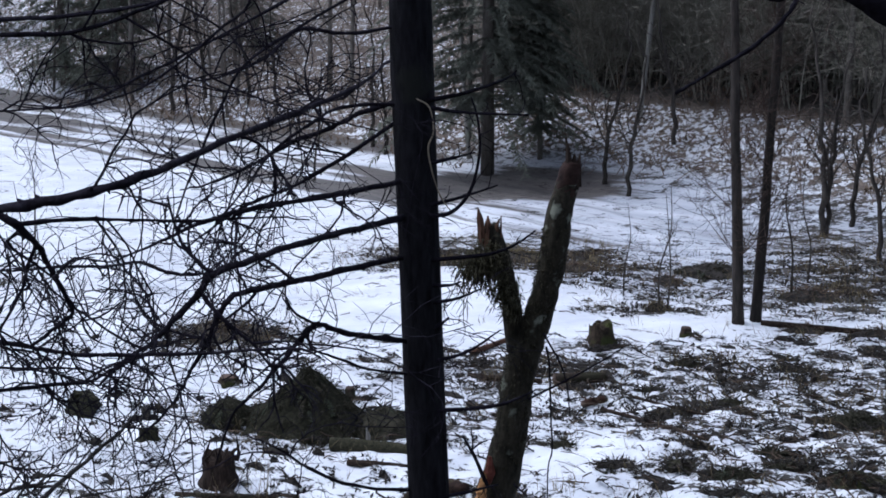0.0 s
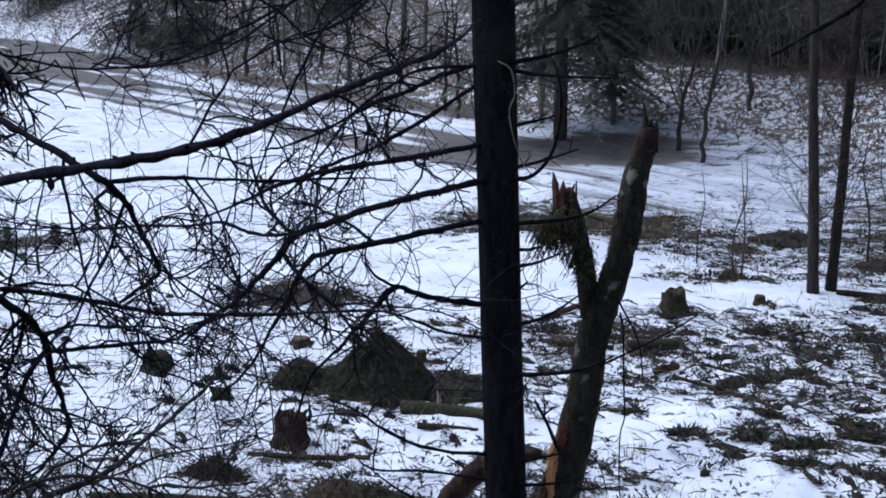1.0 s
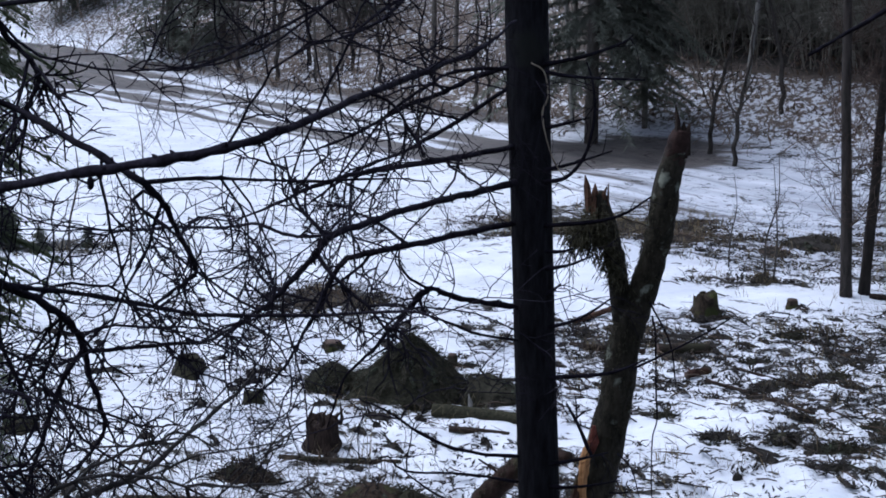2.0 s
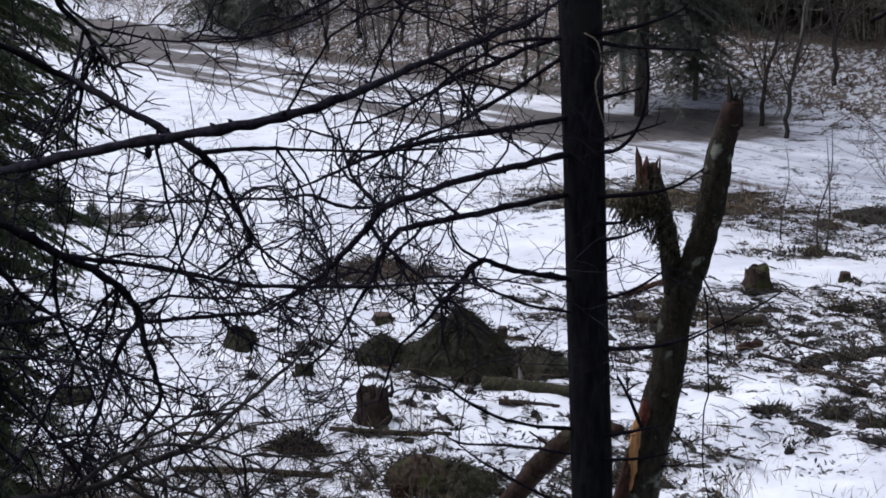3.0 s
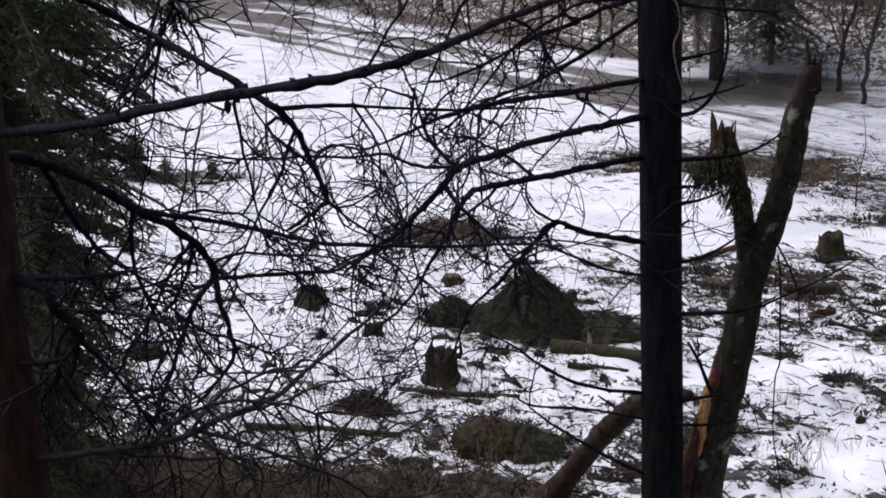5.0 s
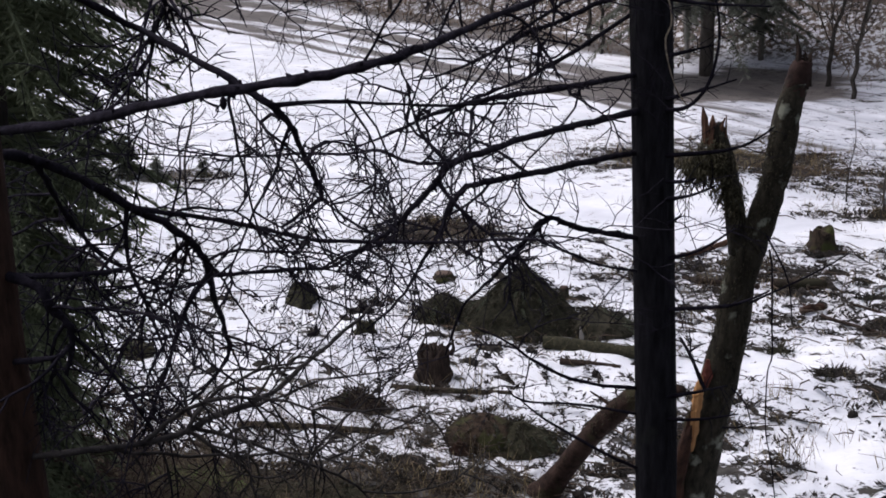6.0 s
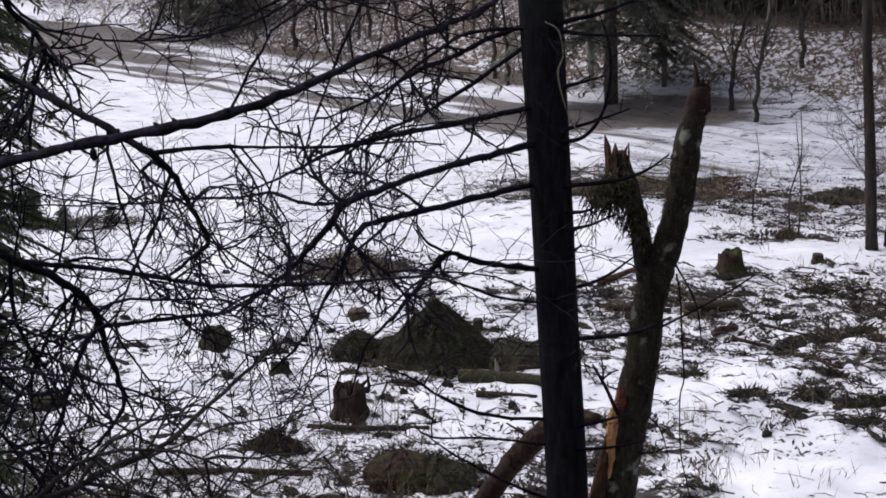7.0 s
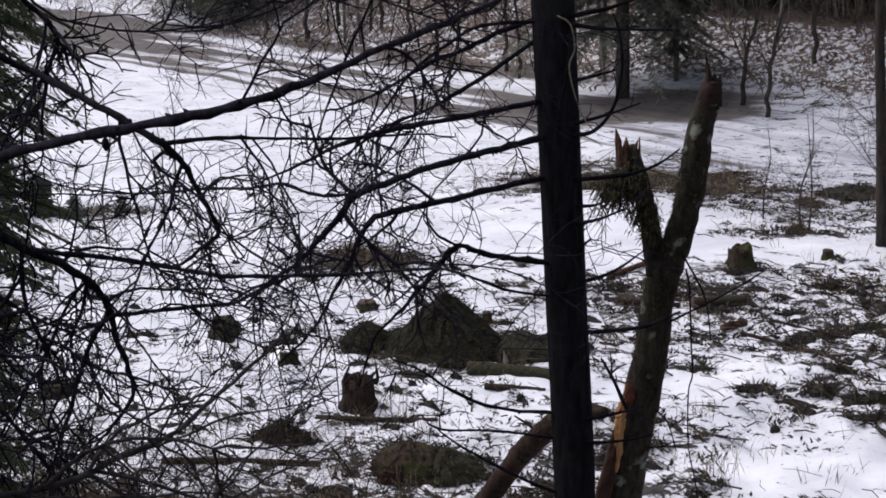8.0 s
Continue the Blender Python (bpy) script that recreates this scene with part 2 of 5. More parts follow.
def mesh_of(name, shape, mat, origin=(0, 0, 0), smooth=True):
    me = bpy.data.meshes.new(name)
    o = Vector(origin)
    me.from_pydata([tuple(v - o) for v in shape.v], [], shape.f)
    me.materials.append(mat)
    if smooth:
        me.polygons.foreach_set("use_smooth", [True] * len(me.polygons))
    me.update()
    return me


def thing(name, base, label, category, group="", kind=""):
    """A thing's root, at its base; its parts hang below it."""
    ob = new(name)
    ob.location = base
    ORIGIN[ob.name] = Vector(base)
    return tagged(ob, label, category, group, kind)


def part(name, shape, mat, parent, label="", smooth=True):
    o = ORIGIN[parent.name]
    ob = new(name, mesh_of(name, shape, mat, o, smooth))
    ob.parent = parent
    ORIGIN[ob.name] = o
    return tagged(ob, label)


def solo(name, shape, mat, label, category, kind="", group="", base=(0, 0, 0), smooth=True):
    ob = new(name, mesh_of(name, shape, mat, base, smooth))
    ob.location = base
    return tagged(ob, label, category, group, kind)


def spline(pts, steps=4):
    """A smooth line through the given bends."""
    p = [Vector(q) for q in pts]
    p = [p[0] * 2 - p[1]] + p + [p[-1] * 2 - p[-2]]
    out = []
    for i in range(1, len(p) - 2):
        for s in range(steps):
            t = s / steps
            a, b, c, d = p[i - 1:i + 3]
            out.append(0.5 * (2 * b + (c - a) * t + (2 * a - 5 * b + 4 * c - d) * t * t + (3 * b - a - 3 * c + d) * t ** 3))
    return out + [p[-2]]


def lerp(values, n):
    return list(np.interp(np.linspace(0, 1, n), np.linspace(0, 1, len(values)), values))


def grow(shape, start, way, length, r, rng, droop=0.0, level=0, flat=0.7, wiggle=0.1, sides=3, kids=6, curl=0.2, steps=5, taper=0.4, shrink=0.66):
    """A twig that curves as it goes, with its own smaller twigs."""
    d, p = Vector(way).normalized(), Vector(start)
    turn = Vector((rng.gauss(0, 1), rng.gauss(0, flat), rng.gauss(0, 1))) * curl
    pts = [p.copy()]
    for i in range(steps):
        d = (d + turn + Vector((rng.gauss(0, wiggle), rng.gauss(0, wiggle * flat), rng.gauss(0, wiggle) - droop))).normalized()
        p = p + d * (length / steps)
        pts.append(p.copy())
    shape.tube(pts, lerp((r, r * taper), steps + 1), sides, cap=False)
    if level > 0:
        for _ in range(kids):
            k = rng.uniform(0.1, 0.97) * steps
            i = min(int(k), steps - 1)
            at = pts[i].lerp(pts[i + 1], k - i)
            w = (pts[i + 1] - pts[i]).normalized()
            out = Vector((rng.gauss(0, 1), rng.gauss(0, flat), rng.gauss(0, 1)))
            out = (out - w * out.dot(w)).normalized()
            grow(shape, at, w * rng.uniform(0.4, 1.1) + out, length * rng.uniform(0.25, 0.6), r * shrink, rng, droop, level - 1, flat, wiggle, 3, max(2, kids - 2), curl, max(4, steps - 2), taper, shrink)
    return pts


# ---- ground ----
def swell(v, lo, hi):
    k = min(1, max(0, (v - lo) / (hi - lo)))
    return k * k * (3 - 2 * k)


def hump(x, y, cx, cy, rx, ry):
    return math.exp(-((x - cx) / rx) ** 2 - ((y - cy) / ry) ** 2)


def ground_z(x, y):
    """The wooded bank under the camera, the clearing below it, and the hill across."""
    z = -1.65 - 3.62 * swell(y, -1.0, 10.2) if y > -1 else -1.65 + min(3, (-1 - y) * 0.08)
    foot = y + 0.97 * x - 33.0
    if y > 15 and foot > 0:
        z += 10.5 * (1 - math.exp(-(foot * foot) / (foot + 3.0) * 0.028))
    if y > 8:
        z += 0.10 * noise.noise(Vector((x * 0.25, y * 0.25, 0))) + 0.05 * noise.noise(Vector((x * 0.9, y * 0.9, 3)))
        z -= 0.12 * hump(x, y, 1.6, 30.6, 3.0, 0.9)
        z += 0.22 * hump(x, y, 0.6, 21.8, 1.6, 1.2)
    return z


def litter_at(x, y):
    """How much bare litter shows through the snow, 0 to 1."""
    if y < 9.5:
        return 0.95
    d = 0.35
    d += 0.07 * swell(x, -0.3, 0.9) * (1 - swell(y, 18.0, 19.6))
    d += 0.03 * swell(x, 2.2, 3.6) * (1 - swell(y, 18.0, 19.6))
    d -= 0.15 * hump(x, y, 2.1, 12.5, 1.4, 0.9)
    d += 0.09 * swell(x, 0.8, 2.2) * swell(y, 20.2, 21.0) * (1 - swell(y, 23.2, 24.6))
    d -= 0.25 * hump(x, y, 0.6, 20.2, 1.0, 1.0) + 0.1 * hump(x, y, 1.1, 14.7, 0.9, 0.8) + 0.05 * swell(y, 19.0, 21.0) * (1 - swell(x, 0.0, 1.0))
    d += 0.12 * swell(x, 4.6, 5.8) * swell(y, 19.8, 21.5) * (1 - swell(y, 27.0, 31.0))
    d += (0.02 * (1 - swell(y, 13.6, 14.9)) + 0.42 * (1 - swell(y, 11.5, 12.2))) * (1 - swell(x, -1.4, -0.4))
    d += 0.06 * hump(x, y, -1.0, 15.6, 2.2, 0.8) + 0.45 * hump(x, y, -2.8, 19.6, 0.7, 0.6)
    d += 0.34 * hump(x, y, 0.2, 24.5, 1.6, 1.6) + 0.1 * hump(x, y, 0.6, 18.2, 1.2, 0.9)
    d += 0.22 * hump(x, y, 2.5, 20.55, 0.8, 0.18) + 0.2 * hump(x, y, 2.3, 24.6, 0.6, 0.6) + 0.16 * hump(x, y, 2.65, 23.4, 0.6, 0.3)
    d -= 0.1 * hump(x, y, 1.7, 21.2, 0.9, 0.4) + 0.07 * hump(x, y, 3.4, 19.75, 1.6, 0.35)
    d += 0.3 * hump(x, y, -7.4, 22.3, 0.9, 0.4) + 0.14 * hump(x, y, 0.1, 12.6, 0.9, 0.9)
    foot = y + 0.97 * x
    d += (0.14 - 0.1 * swell(x / y, 0.0, 0.05) - 0.14 * swell(-x / y, 0.2, 0.27)) * swell(foot, 33.5, 34.6) + 0.07 * swell(foot, 36.0, 38.0) * (1 - swell(x / y, 0.0, 0.06)) + 0.55 * swell(foot, 39.3, 40.0) * swell(x / y, 0.0, 0.06) + (0.12 + 0.28 * swell(x / y, 0.0, 0.06)) * swell(foot, 43, 52)
    return min(1.0, max(0.0, d))


def mud_shade_at(x, y):
    """Churned, trodden snow along the tracks at the foot of the hill, plus painted spruce shade."""
    if y <= 21:
        return 0.0
    along, foot = (x - 0.97 * y) / 1.39, y + 0.97 * x
    foot += 0.3 * noise.noise(Vector((along * 0.15, foot * 0.4, 9)))
    m = 0.0
    for c, w, k in ((27.0, 0.2, 0.35), (28.0, 0.25, 0.55), (28.95, 0.5, 0.95), (30.3, 0.35, 0.6), (31.5, 0.6, 0.9), (33.0, 0.3, 0.6), (34.4, 0.7, 1.0)):
        m += k * math.exp(-((foot - c) / w) ** 2)
    m += 0.5 * swell(-x / y, 0.2, 0.31) * swell(foot, 28.6, 29.4) * (1 - swell(foot, 34.4, 35.2))
    m *= (1.0 - 0.85 * swell(x, -0.8, 1.2)) * (0.85 + 0.6 * noise.noise(Vector((along * 0.2, foot * 1.3, 4))))
    # the hump darkens muddy snow as shade under the big spruce
    return min(1.0, m + 1.9 * hump(x, y, 0.8, 31.1, 2.3, 1.3) + 0.2 * swell(x, 0.0, 1.5) * swell(y, 21.0, 23.0) * (1 - swell(foot, 33.0, 34.5)))


def build_ground():
    ys = list(np.arange(-70, 8, 3.0)) + list(np.arange(8, 10.6, 0.4)) + list(np.arange(10.6, 20, 0.065)) + list(np.arange(20, 34, 0.13)) + list(np.arange(34, 54, 0.22)) + list(np.arange(54, 60, 0.5)) + list(np.arange(60, 420, 9.0))
    us = [-30, -14, -7, -4, -2.4, -1.4, -0.9, -0.65] + list(np.linspace(-0.5, 0.36, 250)) + [0.45, 0.6, 0.9, 1.4, 2.4, 4, 7, 14, 30]
    verts, faces, lit, mud_shade, leaf, wet_shade = [], [], [], [], [], []
    for y in ys:
        w = max(y, 10.0) if y < 60 else 60 + (y - 60) * 0.25
        for u in us:
            x = u * w
            z, d = ground_z(x, y), litter_at(x, y)
            if 10 < y < 36 and -0.5 < u < 0.36:
                bumps = noise.fractal(Vector((x * 3.1, y * 3.1, 1.7)), 0.8, 2.1, 4)
                z += (0.06 * bumps * (0.45 + d) + 0.014 * noise.noise(Vector((x * 11, y * 11, 5)))) * (1 - 0.85 * swell(y, 16, 22))
            verts.append((x, y, z))
            lit.append(d)
            mud_shade.append(mud_shade_at(x, y))
            # where wet snow and painted forest shade dim the right of the clearing
            wet_shade.append(0.9 * swell(x / y, 0.0, 0.07) * swell(y, 20.5, 23.0) * (1 - 0.75 * swell(y + 0.97 * x, 34.6, 36.2)) if y > 15 else 0.0)
            leaf.append(swell(y + 0.97 * x, 33.0 + 1.3 * swell(x / y, 0.0, 0.06) + 2.2 * swell(-x / y, 0.2, 0.27), 36.0 + 1.0 * swell(x / y, 0.0, 0.06) + 1.6 * swell(-x / y, 0.2, 0.27)) * (1 - swell(y + 0.97 * x, 39.3, 40.4) * swell(x / y, 0.0, 0.05)) if y > 15 else 0.0)
    n = len(us)
    for j in range(len(ys) - 1):
        for i in range(n - 1):
            q = j * n + i
            faces.append((q, q + 1, q + n + 1, q + n))
    me = bpy.data.meshes.new("ground")
    me.from_pydata(verts, [], faces)
    for name, values in (("litter", lit), ("mud_shade", mud_shade), ("leaf", leaf), ("wet_shade", wet_shade)):
        me.attributes.new(name, "FLOAT", "POINT").data.foreach_set("value", values)
    me.polygons.foreach_set("use_smooth", [True] * len(me.polygons))
    me.materials.append(SNOW)
    return tagged(new("ground", me), "patchy melting snow over brown brash and grass", "ground", "", "structure")


build_ground()


def on_ground(x, y, sink=0.0):
    return Vector((x, y, ground_z(x, y) - sink))


# ---- the two larches in front, with dead lower boughs ----
def bough(tree, bends, r0, r1, spray=1.0, mat=TWIG_BARK):
    """One dead bough with its spurs, and its web of fine twigs."""
    rng = random.Random(int(abs(bends[1][0]) * 7919 + abs(bends[1][2]) * 104729))
    line = spline(bends, 5)
    size = (Vector(bends[0]) - Vector(bends[-1])).length
    for i in range(1, len(line) - 1):
        line[i] = line[i] + Vector((rng.gauss(0, 1), rng.gauss(0, 1), rng.gauss(0, 1))) * r0 * 0.1
    n = len(line)
    r0, r1 = r0 * 0.69, r1 * 0.7
    radii = [r * (1 + 0.2 * rng.uniform(-1, 1)) for r in lerp((r0, r0 * 0.72 + r1 * 0.28, r1), n)]
    wood = Shape().tube(line, radii, 7, 0.10, rng=rng)
    for _ in range(int(44 * size + 8)):
        i = rng.randrange(1, n - 1)
        w = Vector((rng.gauss(0, 1), rng.gauss(0, 1), rng.gauss(0, 1))).normalized()
        wood.tube([line[i], line[i] + w * radii[i] * 1.25, line[i] + w * radii[i] * 1.9], (radii[i] * 0.5, radii[i] * 0.4, radii[i] * 0.12), 4)
    ob = part("bough", wood, mat, tree, "dark bare dead bough" if mat == TWIG_BARK else "grey lichened dead bough")
    web = Shape()
    depth = (Vector(bends[len(bends) // 2])).y
    thin = 0.00117 * depth
    count = int(8.8 * spray * max(0.5, size) + 0.5)
    for _ in range(count):
        k = rng.uniform(0.2, 0.99) * (n - 1)
        i = min(int(k), n - 2)
        w = (line[i + 1] - line[i]).normalized()
        out = Vector((rng.gauss(0, 1), rng.gauss(0, 0.5), rng.gauss(-0.25, 1)))
        out = (out - w * out.dot(w)).normalized()
        reach = rng.uniform(0.15, 0.48) * (0.45 + 0.18 * depth)
        grow(web, line[i], w * rng.uniform(0.5, 1.2) + out, reach, min(radii[i] * 0.7, thin * rng.uniform(0.68, 1.5)), rng, 0.055, 2, 0.5, 0.18, 5, 6, 0.15, 8, 0.45, 0.7)
    tagged(part("twig_spray", web, mat, ob, "tangle of fine bare twigs"), kind="stuff")


def twig(tree, bends, r0, r1):
    rng = random.Random(int(abs(bends[1][2]) * 104729))
    line = spline(bends, 4)
    s = Shape().tube(line, lerp((r0, r1), len(line)), 5, 0.12, rng=rng)
    for _ in range(5):
        i = rng.randrange(1, len(line) - 1)
        grow(s, line[i], (rng.uniform(0.1, 1), rng.gauss(0, 0.4), rng.gauss(0, 0.6)), rng.uniform(0.03, 0.12), r1 * 0.8, rng, 0.05, 0)
    part("twig", s, TWIG_BARK, tree, "short bare broken twig")


def pole_trunk(tree, foot, low, high, top, r, mat, rings=26):
    """A trunk through two given places, from its flared foot to its top."""
    rng = random.Random(int(r * 1e5))
    low, high = Vector(low), Vector(high)
    way = (high - low) / (high.z - low.z)
    zs = lerp((foot, top), rings)
    pts = [low + way * (z - low.z) + Vector((rng.gauss(0, 0.004), rng.gauss(0, 0.004), 0)) for z in zs]
    radii = [r * (1 + 0.6 * math.exp(-(z - foot) / 0.25)) * (1 - 0.85 * max(0, z - high.z) / max(0.1, top - high.z)) for z in zs]
    return part("trunk", Shape().tube(pts, radii, 20, 0.035, rng=rng), mat, tree)


main_larch = thing("larch", on_ground(0.0, 5.0), "slender black-barked larch with dead lower boughs on the bank", "tree", "larches on the bank")
pole_trunk(main_larch, ground_z(0, 5) - 0.1, (-0.044, 5.0, -2.18), (-0.095, 5.0, -0.485), 10.0, 0.0695, LARCH_BARK)
part("vine", Shape().tube(spline([(-0.085, 4.925, -0.552), (-0.044, 4.925, -0.58), (-0.03, 4.925, -0.655), (-0.047, 4.925, -0.708), (-0.037, 4.925, -0.78), (-0.008, 4.935, -0.87), (0.028, 4.95, -0.924)], 5), lerp((0.0026, 0.003, 0.0018), 31), 6, 0.2), VINE_BARK, main_larch, "pale dry climbing stem")
bough(main_larch, [(-0.113, 5.000, -1.084), (-0.291, 4.700, -1.058), (-0.415, 4.500, -1.045), (-0.523, 4.400, -1.046), (-0.614, 4.400, -1.071), (-0.657, 4.400, -1.128), (-0.692, 4.400, -1.205), (-0.736, 4.400, -1.284), (-0.780, 4.400, -1.364), (-0.833, 4.400, -1.436), (-0.922, 4.400, -1.519)], 0.0146, 0.0040, 0.45)
bough(main_larch, [(-0.115, 5.000, -0.944), (-0.253, 4.600, -0.909), (-0.344, 4.200, -0.858), (-0.454, 3.900, -0.840), (-0.557, 3.700, -0.844), (-0.609, 3.700, -0.902), (-0.660, 3.700, -0.960), (-0.718, 3.700, -1.019), (-0.784, 3.700, -1.064), (-0.858, 3.700, -1.132)], 0.0165, 0.0041, 0.50)
bough(main_larch, [(-0.557, 3.700, -0.844), (-0.643, 3.700, -0.847), (-0.699, 3.700, -0.835), (-0.741, 3.700, -0.816), (-0.826, 3.700, -0.827), (-0.940, 3.700, -0.828), (-1.055, 3.700, -0.837), (-1.170, 3.700, -0.834), (-1.286, 3.700, -0.818), (-1.371, 3.700, -0.786)], 0.0068, 0.0027, 0.85)
bough(main_larch, [(-0.117, 5.000, -0.827), (-0.245, 4.800, -0.823), (-0.338, 4.600, -0.807), (-0.472, 4.400, -0.800), (-0.590, 4.300, -0.803), (-0.704, 4.200, -0.829), (-0.801, 4.200, -0.877), (-0.931, 4.200, -0.927)], 0.0146, 0.0031, 0.60)
bough(main_larch, [(-0.109, 5.000, -1.376), (-0.238, 4.700, -1.277), (-0.314, 4.500, -1.204), (-0.375, 4.400, -1.159), (-0.424, 4.400, -1.209), (-0.475, 4.400, -1.270), (-0.543, 4.400, -1.350), (-0.628, 4.400, -1.440), (-0.682, 4.400, -1.593)], 0.0146, 0.0040, 0.2)
bough(main_larch, [(-0.375, 4.400, -1.159), (-0.428, 4.350, -1.111), (-0.451, 4.300, -1.049), (-0.439, 4.300, -0.975)], 0.0064, 0.0024, 0.2)
bough(main_larch, [(-0.121, 5.000, -0.560), (-0.273, 5.000, -0.610), (-0.363, 5.000, -0.655), (-0.490, 5.000, -0.701), (-0.638, 5.000, -0.784), (-0.769, 5.000, -0.841), (-0.863, 5.000, -0.860)], 0.0128, 0.0037, 0.55)
bough(main_larch, [(-0.120, 5.000, -0.613), (-0.218, 5.000, -0.682), (-0.344, 5.000, -0.764), (-0.491, 5.000, -0.848), (-0.640, 5.000, -0.909), (-0.753, 5.000, -0.981), (-0.849, 5.000, -1.058)], 0.0110, 0.0037, 0.55)
bough(main_larch, [(-0.120, 5.000, -0.574), (-0.321, 4.900, -0.577), (-0.420, 4.800, -0.621), (-0.508, 4.800, -0.683), (-0.562, 4.800, -0.736), (-0.634, 4.800, -0.834), (-0.725, 4.800, -0.943), (-0.800, 4.800, -1.053)], 0.0090, 0.0032, 0.35)
bough(main_larch, [(-0.126, 5.000, -0.136), (-0.429, 4.700, -0.307), (-0.576, 4.500, -0.406), (-0.644, 4.500, -0.519), (-0.678, 4.500, -0.584), (-0.721, 4.500, -0.684), (-0.766, 4.500, -0.785), (-0.798, 4.500, -0.887), (-0.813, 4.500, -0.990)], 0.0072, 0.0030, 0.25)
bough(main_larch, [(-0.128, 5.000, -0.034), (-0.421, 4.600, -0.204), (-0.709, 4.300, -0.357), (-0.851, 4.200, -0.425), (-0.946, 4.200, -0.471), (-1.026, 4.200, -0.494), (-1.105, 4.200, -0.497), (-1.184, 4.200, -0.486)], 0.0072, 0.0028, 0.10)
bough(main_larch, [(-0.125, 5.000, -0.326), (-0.309, 4.900, -0.344), (-0.442, 4.800, -0.324), (-0.537, 4.700, -0.402), (-0.645, 4.600, -0.445), (-0.738, 4.600, -0.460), (-0.811, 4.600, -0.415)], 0.0090, 0.0036, 0.10)
bough(main_larch, [(-0.102, 5.000, -1.902), (-0.293, 4.800, -1.811), (-0.433, 4.700, -1.711), (-0.513, 4.600, -1.612), (-0.599, 4.500, -1.535)], 0.0091, 0.0033, 0.25)
bough(main_larch, [(-0.101, 5.000, -1.996), (-0.293, 4.800, -1.890), (-0.470, 4.700, -1.847), (-0.523, 4.600, -1.757)], 0.0073, 0.0025, 0.25)
bough(main_larch, [(-0.098, 5.000, -2.199), (-0.218, 4.800, -2.056), (-0.379, 4.700, -1.922), (-0.479, 4.600, -1.799)], 0.0091, 0.0025, 0.20)
bough(main_larch, [(-0.108, 5.000, -1.491), (-0.237, 4.700, -1.383), (-0.314, 4.500, -1.292), (-0.391, 4.400, -1.234), (-0.432, 4.300, -1.174)], 0.0073, 0.0031, 0.1)
twig(main_larch, [(-0.049, 4.950, -0.560), (0.082, 4.950, -0.533), (0.202, 4.950, -0.490), (0.236, 4.950, -0.464)], 0.0081, 0.0027)
twig(main_larch, [(-0.049, 4.950, -0.583), (0.083, 4.950, -0.600), (0.276, 4.950, -0.607)], 0.0081, 0.0027)
twig(main_larch, [(-0.043, 4.950, -0.938), (0.029, 4.950, -0.924), (0.089, 4.950, -0.854), (0.118, 4.950, -0.728), (0.112, 4.950, -0.621), (0.091, 4.950, -0.551)], 0.0081, 0.0027)
twig(main_larch, [(-0.040, 4.950, -1.085), (0.148, 4.950, -1.065), (0.237, 4.950, -1.032), (0.302, 4.950, -0.986)], 0.0081, 0.0027)
twig(main_larch, [(-0.038, 4.950, -1.230), (0.044, 4.950, -1.215), (0.124, 4.950, -1.182)], 0.0081, 0.0027)
twig(main_larch, [(-0.034, 4.950, -1.432), (0.084, 4.950, -1.395), (0.191, 4.950, -1.321)], 0.0081, 0.0027)
twig(main_larch, [(-0.031, 4.950, -1.603), (0.162, 4.950, -1.586), (0.244, 4.950, -1.561), (0.310, 4.950, -1.528)], 0.0081, 0.0027)
twig(main_larch, [(-0.026, 4.950, -1.913), (0.086, 4.950, -1.889), (0.188, 4.950, -1.862)], 0.0081, 0.0027)
twig(main_larch, [(-0.036, 4.950, -1.317), (0.002, 4.950, -1.294), (0.020, 4.950, -1.278)], 0.0081, 0.0027)
twig(main_larch, [(-0.024, 4.950, -1.990), (0.098, 4.950, -1.986), (0.228, 4.950, -1.961)], 0.0081, 0.0027)
twig(main_larch, [(-0.046, 4.950, -0.765), (0.034, 4.950, -0.746), (0.104, 4.950, -0.728)], 0.0081, 0.0027)
twig(main_larch, [(-0.039, 4.950, -1.170), (0.025, 4.950, -1.169), (0.061, 4.950, -1.157)], 0.0081, 0.0027)
twig(main_larch, [(-0.043, 4.950, -0.901), (0.054, 4.950, -0.877), (0.178, 4.950, -0.836)], 0.0081, 0.0027)

left_larch = thing("larch", on_ground(-1.12, 2.35), "red-brown barked larch with drooping dead boughs", "tree", "larches on the bank")
pole_trunk(left_larch, ground_z(-1.12, 2.35) - 0.1, (-1.137, 2.35, -1.0607), (-1.1600, 2.35, -0.6174), 8.0, 0.0533, RED_BARK)
bough(left_larch, [(-1.169, 2.360, -0.515), (-0.879, 2.100, -0.439), (-0.679, 1.900, -0.372), (-0.555, 1.800, -0.338), (-0.441, 1.750, -0.312), (-0.346, 1.740, -0.286), (-0.282, 1.950, -0.275), (-0.211, 2.250, -0.271), (-0.139, 2.500, -0.260), (-0.091, 2.700, -0.236)], 0.0104, 0.0040, 0.5)
bough(left_larch, [(-1.166, 2.360, -0.258), (-1.041, 2.500, -0.307), (-0.954, 2.600, -0.376), (-0.854, 2.500, -0.397), (-0.741, 2.400, -0.427), (-0.656, 2.380, -0.477), (-0.656, 2.500, -0.552), (-0.652, 2.600, -0.638), (-0.648, 2.620, -0.670), (-0.692, 2.650, -0.707), (-0.742, 2.700, -0.748)], 0.0095, 0.0040, 0.9)
